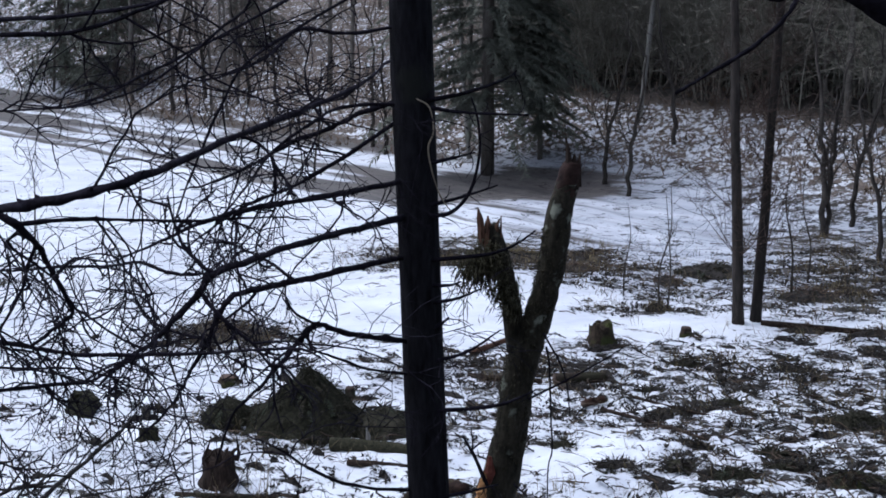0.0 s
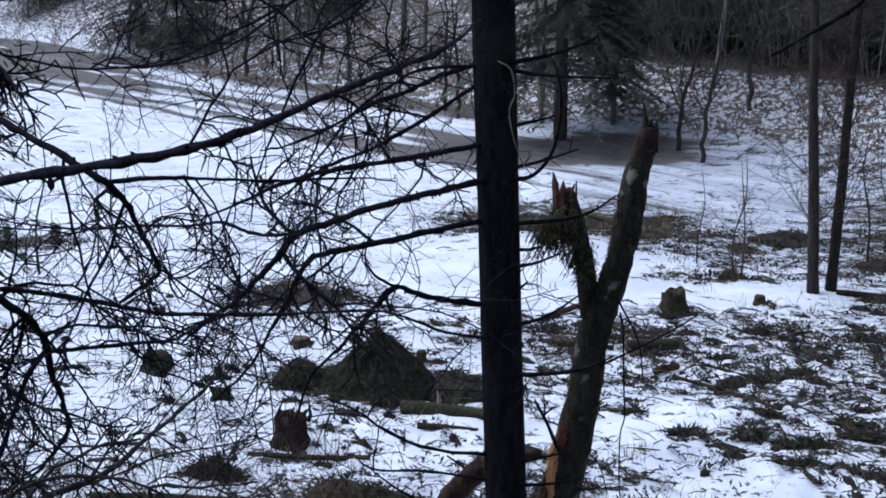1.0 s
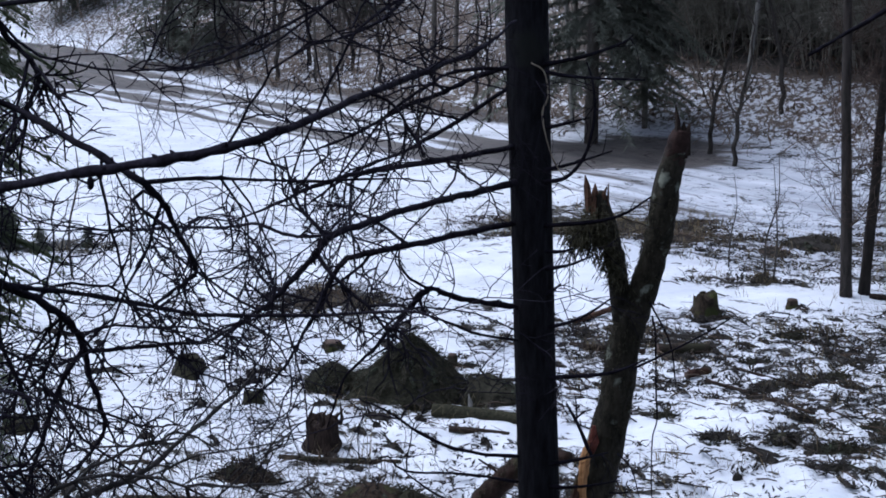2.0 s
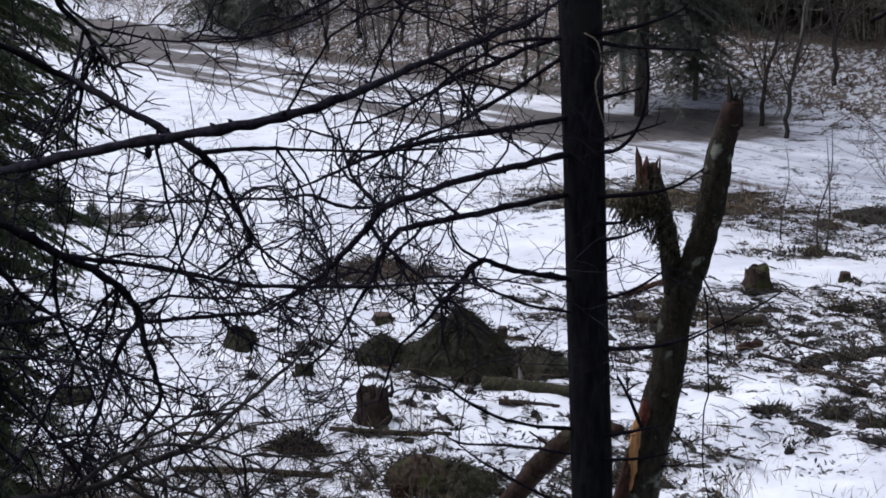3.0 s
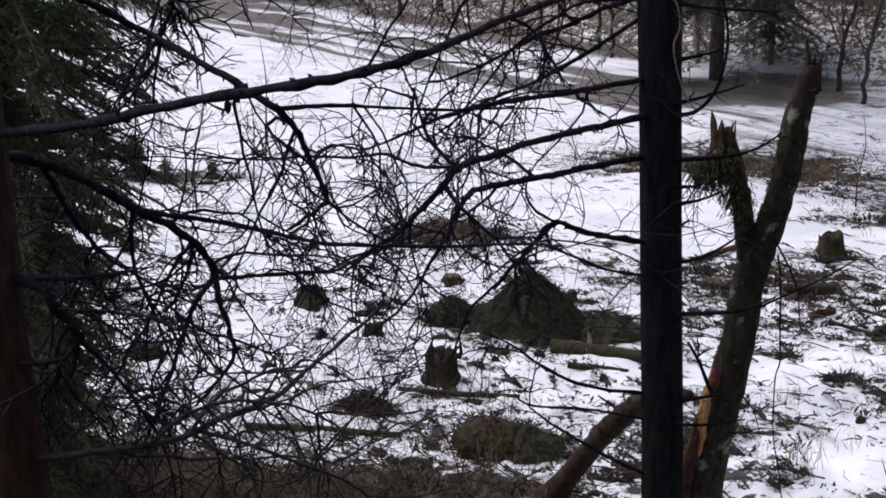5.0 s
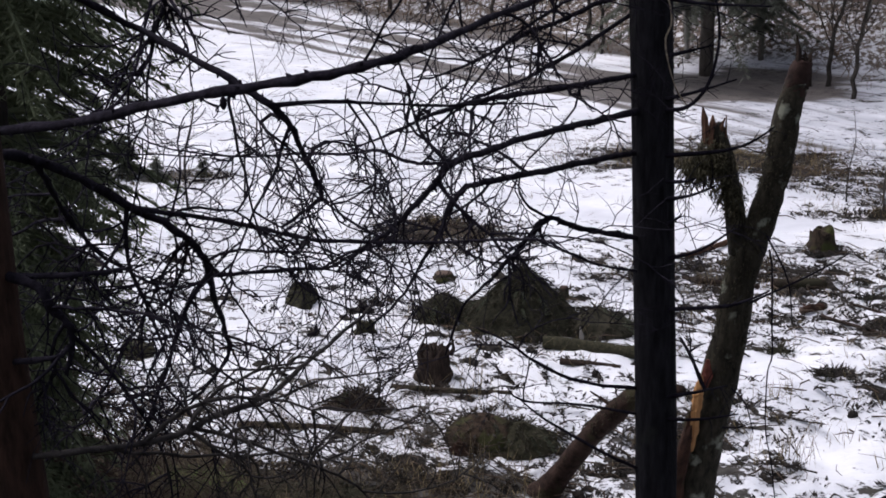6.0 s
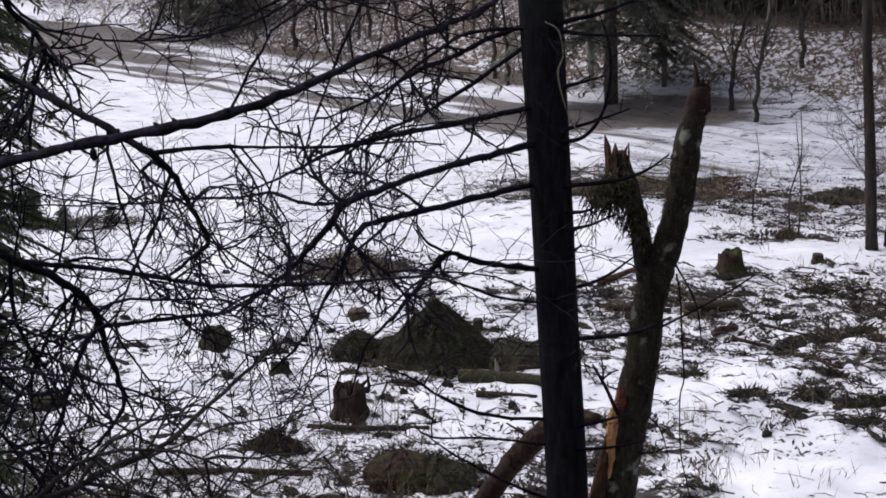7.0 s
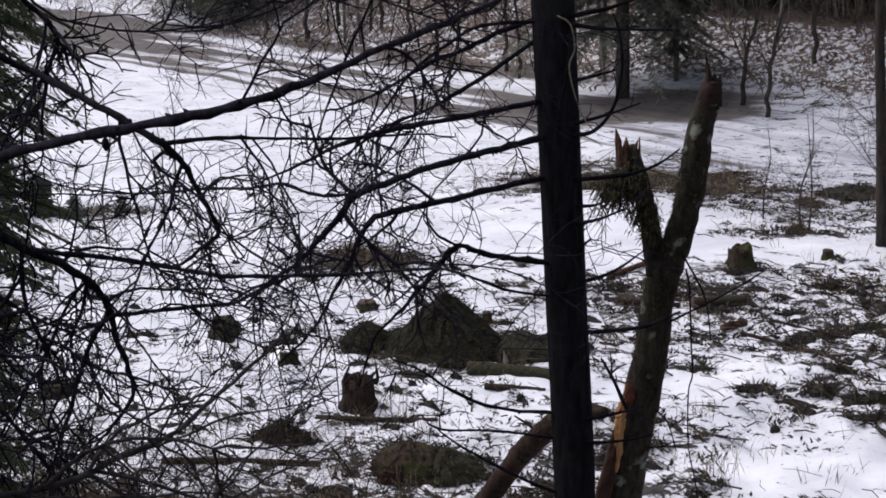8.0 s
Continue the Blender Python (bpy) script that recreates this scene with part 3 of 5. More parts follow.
bough(left_larch, [(-0.679, 2.400, -0.469), (-0.610, 2.500, -0.479), (-0.534, 2.600, -0.500), (-0.431, 2.700, -0.520), (-0.321, 2.800, -0.532), (-0.255, 2.900, -0.557)], 0.0053, 0.0016, 0.8)
bough(left_larch, [(-1.154, 2.360, -0.136), (-1.112, 2.900, -0.226), (-1.090, 3.000, -0.299), (-1.047, 3.000, -0.343), (-1.035, 3.000, -0.382), (-1.056, 3.000, -0.424), (-1.071, 3.000, -0.478), (-1.106, 3.000, -0.523)], 0.0086, 0.0055, 1.7)
bough(left_larch, [(-1.171, 2.360, -0.534), (-1.104, 2.500, -0.592), (-1.036, 2.600, -0.664), (-1.023, 2.700, -0.720), (-0.982, 2.750, -0.758), (-0.951, 2.800, -0.806), (-0.936, 2.850, -0.859), (-0.944, 2.900, -0.909), (-0.949, 2.950, -0.978), (-0.949, 3.000, -1.055), (-0.958, 3.050, -1.123), (-1.001, 3.050, -1.188), (-1.048, 3.050, -1.241)], 0.0129, 0.0045, 1.5)
bough(left_larch, [(-0.942, 2.880, -0.897), (-0.992, 2.900, -0.969), (-1.019, 2.900, -1.035), (-1.073, 2.950, -1.153), (-1.127, 3.000, -1.262), (-1.156, 3.000, -1.328)], 0.0074, 0.0033, 1.8)
bough(left_larch, [(-1.023, 2.700, -0.720), (-0.981, 2.800, -0.753), (-0.942, 3.000, -0.819), (-0.890, 3.200, -0.892), (-0.813, 3.300, -0.937), (-0.682, 3.350, -0.952), (-0.534, 3.400, -0.962), (-0.407, 3.300, -0.927), (-0.310, 3.250, -0.911), (-0.264, 3.200, -0.915)], 0.0079, 0.0035, 0.90)
bough(left_larch, [(-0.941, 2.890, -0.902), (-0.889, 3.000, -0.928), (-0.856, 3.200, -0.978), (-0.835, 3.500, -1.061), (-0.821, 3.700, -1.087), (-0.801, 3.900, -1.120), (-0.773, 4.000, -1.124)], 0.0063, 0.0044, 0.90)
bough(left_larch, [(-1.152, 2.360, -1.082), (-1.023, 2.300, -1.034), (-0.945, 2.350, -1.042), (-0.863, 2.400, -1.037), (-0.823, 2.500, -1.039), (-0.784, 2.700, -1.078), (-0.754, 2.850, -1.076), (-0.717, 3.000, -1.067), (-0.676, 3.100, -1.046), (-0.656, 3.150, -1.029)], 0.0086, 0.0046, 0.80, GREY_TWIG)
bough(left_larch, [(-0.838, 2.450, -1.035), (-0.811, 2.600, -1.068), (-0.778, 2.800, -1.116), (-0.744, 3.000, -1.155), (-0.688, 3.200, -1.214), (-0.606, 3.400, -1.262)], 0.0045, 0.0019, 0.70, GREY_TWIG)
bough(left_larch, [(-1.102, 2.450, -0.571), (-1.139, 2.600, -0.651), (-1.158, 2.700, -0.723), (-1.164, 2.800, -0.799), (-1.161, 2.900, -0.873), (-1.071, 3.000, -0.972), (-1.000, 3.000, -1.001)], 0.0090, 0.0022, 1.7)
bough(left_larch, [(-1.163, 2.360, -0.754), (-0.998, 2.300, -0.728), (-0.951, 2.350, -0.737), (-0.926, 2.400, -0.742)], 0.0078, 0.0044, 0.80)
bough(left_larch, [(-1.162, 2.360, -0.742), (-1.046, 2.300, -0.750), (-1.026, 2.300, -0.785), (-1.000, 2.300, -0.811), (-0.996, 2.300, -0.844), (-1.010, 2.300, -0.898)], 0.0121, 0.0050, 1.55)
bough(left_larch, [(-1.002, 2.300, -0.849), (-1.007, 2.250, -0.850), (-1.158, 2.360, -0.906)], 0.0059, 0.0086, 0.30)
bough(left_larch, [(-1.183, 2.360, -0.226), (-0.787, 2.200, -0.170), (-0.598, 2.100, -0.149), (-0.506, 2.100, -0.146), (-0.413, 2.100, -0.119), (-0.344, 2.100, -0.091)], 0.0060, 0.0028, 0.4)
bough(left_larch, [(-1.185, 2.360, -0.157), (-0.779, 2.300, -0.147), (-0.639, 2.250, -0.138), (-0.513, 2.200, -0.128), (-0.385, 2.200, -0.105), (-0.288, 2.200, -0.060)], 0.0060, 0.0028, 0.2)
bough(left_larch, [(-1.181, 2.360, -0.039), (-0.854, 2.700, 0.002), (-0.521, 3.000, -0.040), (-0.372, 3.000, -0.135), (-0.440, 3.000, -0.211), (-0.530, 3.000, -0.281), (-0.608, 3.000, -0.325), (-0.719, 3.000, -0.353), (-0.818, 3.000, -0.347)], 0.0043, 0.0022, 0.7)

cone = Shape().tube([(-0.603, 1.88, -0.350), (-0.603, 1.88, -0.362), (-0.603, 1.88, -0.366), (-0.603, 1.88, -0.374), (-0.603, 1.88, -0.379)], (0.0008, 0.001, 0.0042, 0.0045, 0.0015), 8, 0.12)
part("cone", cone, TWIG_BARK, left_larch, "small hanging dead larch cone")

# ---- overhanging bough at the other side ----
right_tree = thing("larch", on_ground(1.35, 2.2), "dark larch trunk with a low overhanging limb", "tree", "larches on the bank")
pole_trunk(right_tree, ground_z(1.35, 2.2) - 0.1, (1.35, 2.2, -1.5), (1.35, 2.2, -0.4), 9.0, 0.07, LARCH_BARK)
part("limb", Shape().tube(spline([(1.36, 2.2, -0.42), (1.05, 2.2, -0.31), (0.858, 2.2, -0.226), (0.7, 2.2, -0.151), (0.624, 2.2, -0.107), (0.552, 2.2, -0.064), (0.42, 2.2, 0.02)], 4), lerp((0.05, 0.034, 0.03), 25), 10, 0.06), TWIG_BARK, right_tree, "thick dark leaning limb")
bough(right_tree, [(0.66, 2.22, -0.06), (0.602, 2.6, -0.113), (0.58, 2.6, -0.145), (0.535, 2.6, -0.192), (0.489, 2.6, -0.225), (0.433, 2.6, -0.258), (0.391, 2.6, -0.283)], 0.006, 0.0045, 0.0)
twig(right_tree, [(0.523, 2.6, -0.117), (0.556, 2.6, -0.127), (0.59, 2.6, -0.115)], 0.004, 0.003)

# ---- broken forked alder ----
alder = thing("broken_alder", on_ground(0.22, 10.5), "snapped forked alder, mossy bark, split orange wood", "tree")
rng = random.Random(5)
stem = spline([(0.16, 10.5, ground_z(0.16, 10.5) - 0.1), (0.28, 10.5, -4.55), (0.37, 10.5, -4.11), (0.48, 10.5, -3.59), (0.53, 10.5, -3.18), (0.6, 10.5, -2.89), (0.695, 10.5, -2.61), (0.765, 10.5, -2.29), (0.8, 10.5, -2.01), (0.84, 10.5, -1.83), (0.866, 10.5, -1.74)], 5)
part("trunk", Shape().tube(stem, lerp((0.2, 0.15, 0.136, 0.12, 0.112, 0.11, 0.094, 0.095, 0.09, 0.082, 0.068), len(stem)), 18, 0.09, rng=rng), ALDER_BARK, alder, "grey bark blotched with moss and lichen")
limb = spline([(0.54, 10.5, -2.95), (0.475, 10.5, -2.61), (0.42, 10.5, -2.37), (0.36, 10.5, -2.17), (0.31, 10.5, -2.06)], 5)
part("limb", Shape().tube(limb, lerp((0.085, 0.066, 0.068, 0.072, 0.062), len(limb)), 14, 0.1, rng=rng), ALDER_BARK, alder)
head = spline([(0.815, 10.497, -1.96), (0.835, 10.497, -1.86), (0.858, 10.5, -1.76), (0.88, 10.5, -1.67), (0.895, 10.5, -1.61)], 4)
part("broken_head", Shape().tube(head, lerp((0.07, 0.079, 0.077, 0.058), len(head)), 18, 0.1, rng=rng), LIP_BARK, alder, "dark reddish rotten head")
for cx, cz, h, r, lean in ((0.87, -1.68, 0.24, 0.035, -0.03), (0.92, -1.68, 0.12, 0.03, 0.02), (0.9, -1.7, 0.15, 0.04, 0.0)):
    part("splinter", Shape().tube([(cx, 10.48, cz - 0.1), (cx + lean * 0.4, 10.48, cz + h * 0.5), (cx + lean, 10.48, cz + h)], (r, r * 0.7, 0.004), 5, 0.2, rng=rng), ROTTEN_WOOD, alder, "dark torn splinter", False)
for cx, cz, h, r, lean in ((0.27, -2.08, 0.16, 0.03, -0.03), (0.31, -2.1, 0.12, 0.035, 0.0), (0.36, -2.1, 0.1, 0.02, 0.03), (0.4, -2.15, 0.17, 0.012, 0.0)):
    part("splinter", Shape().tube([(cx, 10.46, cz - 0.1), (cx + lean * 0.4, 10.46, cz + h * 0.5), (cx + lean, 10.46, cz + h)], (r, r * 0.75, 0.004), 5, 0.2, rng=rng), TORN_WOOD, alder, "torn reddish splinter", False)
crack = spline([(0.295, 10.360, -3.809), (0.277, 10.340, -3.911), (0.264, 10.330, -4.022), (0.249, 10.330, -4.222), (0.236, 10.335, -4.370)], 5)
part("split_wood", Shape().tube(crack, lerp((0.012, 0.036, 0.04, 0.036, 0.016), len(crack)), 7, 0.2, rng=rng), FRESH_WOOD, alder, "bare orange wood in the split", False)
slab = spline([(0.3, 10.36, -3.85), (0.235, 10.34, -4.15), (0.14, 10.34, -4.6), (0.08, 10.34, -5.2)], 5)
part("split_slab", Shape().tube(slab, lerp((0.012, 0.045, 0.06, 0.07), len(slab)), 8, 0.2, rng=rng), RUSTY_BARK, alder, "dark brown slab split off the trunk", False)
part("torn_bark", Shape().tube([(0.313, 10.360, -3.892), (0.327, 10.370, -3.812), (0.333, 10.390, -3.70)], (0.026, 0.04, 0.014), 7, 0.25, rng=rng), RED_LIP, alder, "red torn bark lip", False)
moss = Shape()
for _ in range(1150):
    k = rng.uniform(-0.1, 1)
    c = Vector((0.47 - 0.16 * k, 10.42, -2.6 + 0.42 * k)) + Vector((rng.gauss(0, 0.045), rng.gauss(0, 0.05), rng.gauss(0, 0.05)))
    moss.wedge(c, c + Vector((rng.gauss(-0.01, 0.03), rng.gauss(-0.02, 0.03), rng.uniform(-0.09, 0.03))), 0.005, 0.004, rng)
for _ in range(1100):
    c = Vector((rng.gauss(0.25, 0.075), 10.42 + rng.gauss(0, 0.06), rng.gauss(-2.3, 0.06)))
    moss.wedge(c, c + Vector((rng.gauss(0, 0.03), rng.gauss(0, 0.03), rng.uniform(-0.12, 0.02))), 0.005, 0.004, rng)
tagged(part("moss_clump", moss, ALDER_MOSS, alder, "shaggy dark green moss"), kind="stuff")
for i in range(9):
    x = rng.uniform(0.12, 0.34)
    strand = Shape()
    grow(strand, (x, 10.42, -2.38), (rng.gauss(0, 0.15), 0, -1), rng.uniform(0.15, 0.42), 0.005, rng, 0.2, 1, 0.4, 0.12, 3, 4)
    part("strand", strand, ALDER_MOSS, alder, "hanging mossy strand")
for a, b, c, r in (((0.315, 10.33, -3.9), (0.22, 10.3, -3.664), (0.135, 10.3, -3.51), 0.017), ((0.21, 10.3, -3.62), (0.205, 10.3, -3.53), (0.195, 10.3, -3.45), 0.007), ((0.2, 10.3, -3.62), (0.26, 10.3, -3.57), (0.315, 10.3, -3.55), 0.008), ((0.7, 10.4, -2.8), (0.85, 10.4, -3.1), (0.895, 10.38, -3.41), 0.008), ((0.6, 10.4, -3.28), (1.0, 10.35, -3.05), (1.24, 10.3, -2.88), 0.009), ((0.5, 10.38, -3.9), (0.6, 10.34, -4.0), (0.66, 10.3, -4.2), 0.007), ((0.45, 10.38, -4.2), (0.55, 10.34, -4.18), (0.66, 10.3, -4.12), 0.008)):
    part("side_branch", Shape().tube(spline([a, b, c], 5), lerp((r, r * 0.5), 11), 5, 0.12, rng=rng), TWIG_BARK, alder, "dead side branch")


hanging = spline([(0.72, 10.42, -2.9), (0.745, 10.4, -3.05), (0.76, 10.4, -3.42), (0.772, 10.4, -3.66), (0.745, 10.4, -3.8), (0.75, 10.4, -4.2), (0.8, 10.4, -4.46), (0.84, 10.42, -4.75)], 5)
part("hanging_stem", Shape().tube(hanging, lerp((0.0075, 0.006, 0.0045, 0.0045), len(hanging)), 5, 0.15, rng=rng), TWIG_BARK, alder, "long thin hanging stem")
fur = Shape()
for _ in range(2600):
    i = rng.randrange(6, len(stem) - 12)
    t = rng.uniform(2.2, 5.6)
    reach = lerp((0.2, 0.15, 0.136, 0.12, 0.112, 0.11, 0.094, 0.095, 0.09, 0.082, 0.068), len(stem))[i]
    u = Vector((math.cos(t), math.sin(t) * 0.9, 0))
    c = stem[i].lerp(stem[i + 1], rng.random()) + u * reach * 0.97
    fur.wedge(c, c + u * rng.uniform(0.004, 0.02) + Vector((rng.gauss(0, 0.01), rng.gauss(0, 0.01), rng.uniform(-0.04, 0.005))), 0.006, 0.004, rng)
tagged(part("bark_moss", fur, ALDER_MOSS, alder, "thin olive moss on the bark"), kind="stuff")


# ---- stumps and logs ----
def stump(x, y, r, h, label, mat=STUMP_BARK, jagged=False, seed=1, spikes=24, tall=1.0):
    rng = random.Random(seed)
    base = on_ground(x, y, 0.03)
    ob = thing("stump", base, label, "stump", "stumps in the clearing")
    n, body = 28, Shape()
    lobes = [1 + 0.22 * math.cos(3 * a * 2 * math.pi / n + seed) + rng.uniform(-0.08, 0.08) for a in range(n)]
    for z, k, f in ((-0.05, 1.3, 1.0), (0.06, 1.18, 0.9), (h * 0.45, 1.02, 0.5), (h * 0.9, 0.97, 0.35), (h, 0.92, 0.3)):
        for a in range(n):
            t = 2 * math.pi * a / n
            rr = r * k * (1 + (lobes[a] - 1) * f) * (1 + 0.07 * rng.uniform(-1, 1))
            body.v.append(base + Vector((rr * math.cos(t), rr * math.sin(t), z + (h * (0.15 * math.sin(2 * t + seed) + 0.1 * math.sin(5 * t + 2 * seed) + rng.uniform(-0.09, 0.09)) if jagged and z >= h * 0.9 else 0))))
    for j in range(4):
        for a in range(n):
            b = (a + 1) % n
            body.f.append((j * n + a, j * n + b, j * n + n + b, j * n + n + a))
    body.f.append(tuple(4 * n + a for a in range(n)))
    part("body", body, mat, ob)
    if jagged:
        for _ in range(spikes):
            t, q = rng.uniform(0, 6.28), r * rng.uniform(0.4, 1.0)
            p = base + Vector((q * math.cos(t), q * math.sin(t), h * 0.85))
            part("splinter", Shape().tube([p, p + Vector((rng.gauss(0, 0.02), 0, h * 0.2)), p + Vector((rng.gauss(0, 0.05), rng.gauss(0, 0.03), h * tall * rng.choice((0.25, 0.35, 0.5, 0.8))))], (r * 0.22, r * 0.13, 0.004), 5, 0.2, rng=rng), mat, ob, "", False)
    else:
        face = Shape()
        for k, z in ((0.9, 0.0), (0.84, 0.012)):
            for a in range(n):
                t = 2 * math.pi * a / n
                rr = r * k * (1 + (lobes[a] - 1) * 0.3)
                face.v.append(base + Vector((rr * math.cos(t), rr * math.sin(t), h + z + 0.004)))
        face.f += [(a, (a + 1) % n, n + (a + 1) % n, n + a) for a in range(n)] + [tuple(n + a for a in range(n))]
        part("cut_face", face, CUT_WOOD, ob, "sawn pale wood face")
    return ob


stump(-2.12, 13.98, 0.155, 0.3, "dark rotten jagged stump with upright splinters", ROTTEN_WOOD, True, 3, 13, 1.0)
stump(-3.96, 16.32, 0.165, 0.2, "moss-covered round stump standing in snow", MOSS, True, 4, 6, 0.35)
stump(-2.51, 17.39, 0.11, 0.11, "low sawn stump with a pale top", STUMP_BARK, False, 5)
stump(1.99, 18.95, 0.15, 0.27, "brown mossy stump with a torn top beside brash", STUMP_BARK, True, 6, 3, 0.2)
stump(3.15, 19.4, 0.072, 0.12, "small sawn stump alone on the snow", STUMP_BARK, False, 7)
stump(-3.05, 15.28, 0.1, 0.14, "small dark mossy stump in thin snow", MOSS, True, 8, 6, 0.35)
stump(-5.22, 14.32, 0.16, 0.13, "flat moss-grown stump in thin snow", MOSS, True, 9, 6, 0.35)
stump(-1.04, 16.6, 0.055, 0.2, "short leaning cut post beside the bough heap", STUMP_BARK, False, 11)


def fallen(x0, y0, x1, y1, r, label, mat=LOG_BARK, lift0=0.0, lift1=0.0, name="log", ends=True, seed=2, bend=0.03):
    rng = random.Random(seed + int(abs(x0) * 100))
    a, b = on_ground(x0, y0) + Vector((0, 0, r * 0.75 + lift0)), on_ground(x1, y1) + Vector((0, 0, r * 0.75 + lift1))
    ob = thing(name, (a.x, a.y, a.z - r), label, "log", "felled wood")
    mid = (a + b) / 2 + Vector((rng.uniform(-bend, bend), rng.uniform(-bend, bend), 0))
    line = spline([a, mid, b], 7)
    part("body", Shape().tube(line, [r * (1 - 0.12 * i / len(line)) for i in range(len(line))], 14, 0.06, rng=rng), mat, ob)
    if ends:
        w = (b - a).normalized()
        for p, d, q in ((a, -w, 1.0), (b, w, 0.9)):
            part("end_face", Shape().tube([p + d * 0.001, p + d * 0.006], (r * q * 0.93, r * q * 0.9), 14), CUT_WOOD, ob, "pale sawn end")
    for _ in range(3):
        i = rng.randrange(2, len(line) - 2)
        w = Vector((rng.gauss(0, 1), rng.gauss(0, 1), abs(rng.gauss(0, 1)))).normalized()
        part("snag", Shape().tube([line[i], line[i] + w * r * 1.4, line[i] + w * r * 2.2], (r * 0.28, r * 0.22, r * 0.08), 5, 0.15, rng=rng), mat, ob)
    return ob


fallen(1.3, 17.33, 1.9, 17.45, 0.075, "felled log with a pale sawn end on brash", LOG_BARK)
fallen(1.56, 16.44, 1.8, 16.6, 0.045, "short reddish branch log on brash", RUSTY_BARK)
fallen(-1.15, 15.05, -0.1, 14.8, 0.07, "mossy log lying below the bough heap", MOSS, ends=False)
bent = spline([(-0.93, 11.45, -5.3), (-0.809, 11.4, -5.148), (-0.606, 11.25, -4.80), (-0.389, 11.1, -4.47), (-0.19, 10.95, -4.235), (0.0, 10.85, -4.11), (0.17, 10.7, -4.06)], 5)
bent_limb = thing("bent_limb", on_ground(bent[0].x, bent[0].y), "reddish-barked limb fallen from the broken alder, mossy above", "log", "felled wood")
rng = random.Random(17)
bend_size = [r * (1 + 0.08 * rng.uniform(-1, 1)) for r in lerp((0.125, 0.1, 0.085, 0.082, 0.084, 0.07, 0.045), len(bent))]
part("body", Shape().tube(bent, bend_size, 16, 0.07, rng=rng), LEAN_BARK, bent_limb)
for i, a, ln in ((7, (-0.5, -0.3, 0.6), 0.10), (12, (0.3, -0.6, 0.3), 0.07), (17, (-0.7, -0.2, 0.7), 0.16), (5, (0.8, -0.4, -0.1), 0.09)):
    snag = Shape()
    grow(snag, bent[i], a, ln + 0.09, 0.016, rng, 0.0, 0, 0.7, 0.1, 5)
    part("snag", snag, LEAN_BARK, bent_limb)
tuft = Shape()
for _ in range(900):
    i = rng.randrange(13, 24)
    u = Vector((rng.gauss(0, 0.6), rng.gauss(-0.3, 0.5), abs(rng.gauss(0.3, 0.5)))).normalized()
    c = bent[i].lerp(bent[i + 1], rng.random()) + u * bend_size[i] * 0.95
    tuft.wedge(c, c + u * 0.012 + Vector((rng.gauss(0, 0.015), rng.gauss(0, 0.015), rng.uniform(-0.03, 0.01))), 0.006, 0.005, rng)
tagged(part("moss_patch", tuft, ALDER_MOSS, bent_limb, "olive moss on the bend"), kind="stuff")
fallen(4.25, 20.0, 6.6, 19.2, 0.042, "long dark pole lying from the tree feet", ROTTEN_WOOD, -0.01, -0.01, ends=False, bend=0.08)
fallen(-2.5, 13.66, -1.35, 13.66, 0.028, "thin grey pole lying on snow")
fallen(-3.7, 12.55, -2.3, 12.6, 0.032, "bent grey branch lying on thin snow")
fallen(0.36, 18.6, 0.98, 19.25, 0.038, "torn reddish branch lying on the snow", TORN_WOOD, 0.02, 0.03, ends=False)
fallen(0.3, 17.7, 1.15, 17.35, 0.04, "dark branch log under the forked alder", ROTTEN_WOOD)
fallen(1.76, 16.3, 2.72, 15.1, 0.02, "thin dark pole half sunk in the snow", ROTTEN_WOOD, ends=False)
fallen(2.05, 16.9, 3.0, 15.9, 0.016, "thin dark pole half sunk in the snow", ROTTEN_WOOD, ends=False)
fallen(6.0, 18.2, 7.6, 17.6, 0.05, "thin brown pole lying in litter", RUSTY_BARK)
fallen(-0.95, 14.55, -0.35, 14.42, 0.034, "thin dark pole lying in snow", ROTTEN_WOOD, -0.01, -0.015, ends=False)


chip_base = on_ground(-0.78, 15.2, 0.02)
solo("wood_chip", Shape().tube([chip_base, chip_base + Vector((0.01, 0, 0.09)), chip_base + Vector((-0.01, 0.01, 0.19))], (0.03, 0.026, 0.006), 6, 0.25, rng=random.Random(8)), PALE_BARK, "pale upright splinter of torn wood by the bough heap", "wood chip", group="felled wood", base=chip_base, smooth=False)


# ---- heaps of cut spruce boughs ----
def frond_mesh(seed, mat, length=0.55):
    rng = random.Random(seed)
    s = Shape()
    line = spline([(0, 0, 0), (length * 0.5, 0, 0.02), (length, 0, -0.05)], 5)
    s.tube(line, lerp((0.007, 0.003), len(line)), 4)
    for i in range(1, len(line)):
        for side in (-1, 1):
            for _ in range(3):
                q = line[i] + Vector((rng.uniform(-0.02, 0.02), 0, 0))
                ln = rng.uniform(0.06, 0.16) * (1.1 - 0.6 * i / len(line))
                s.wedge(q, q + Vector((ln * 0.7, side * ln, rng.gauss(-0.01, 0.02))), 0.012, 0.008, rng)
    return mesh_of("bough", s, mat)


DEAD_FRONDS = [frond_mesh(i, DEAD_NEEDLES) for i in range(4)]
GREEN_FRONDS = [frond_mesh(20 + i, NEEDLES) for i in range(2)]


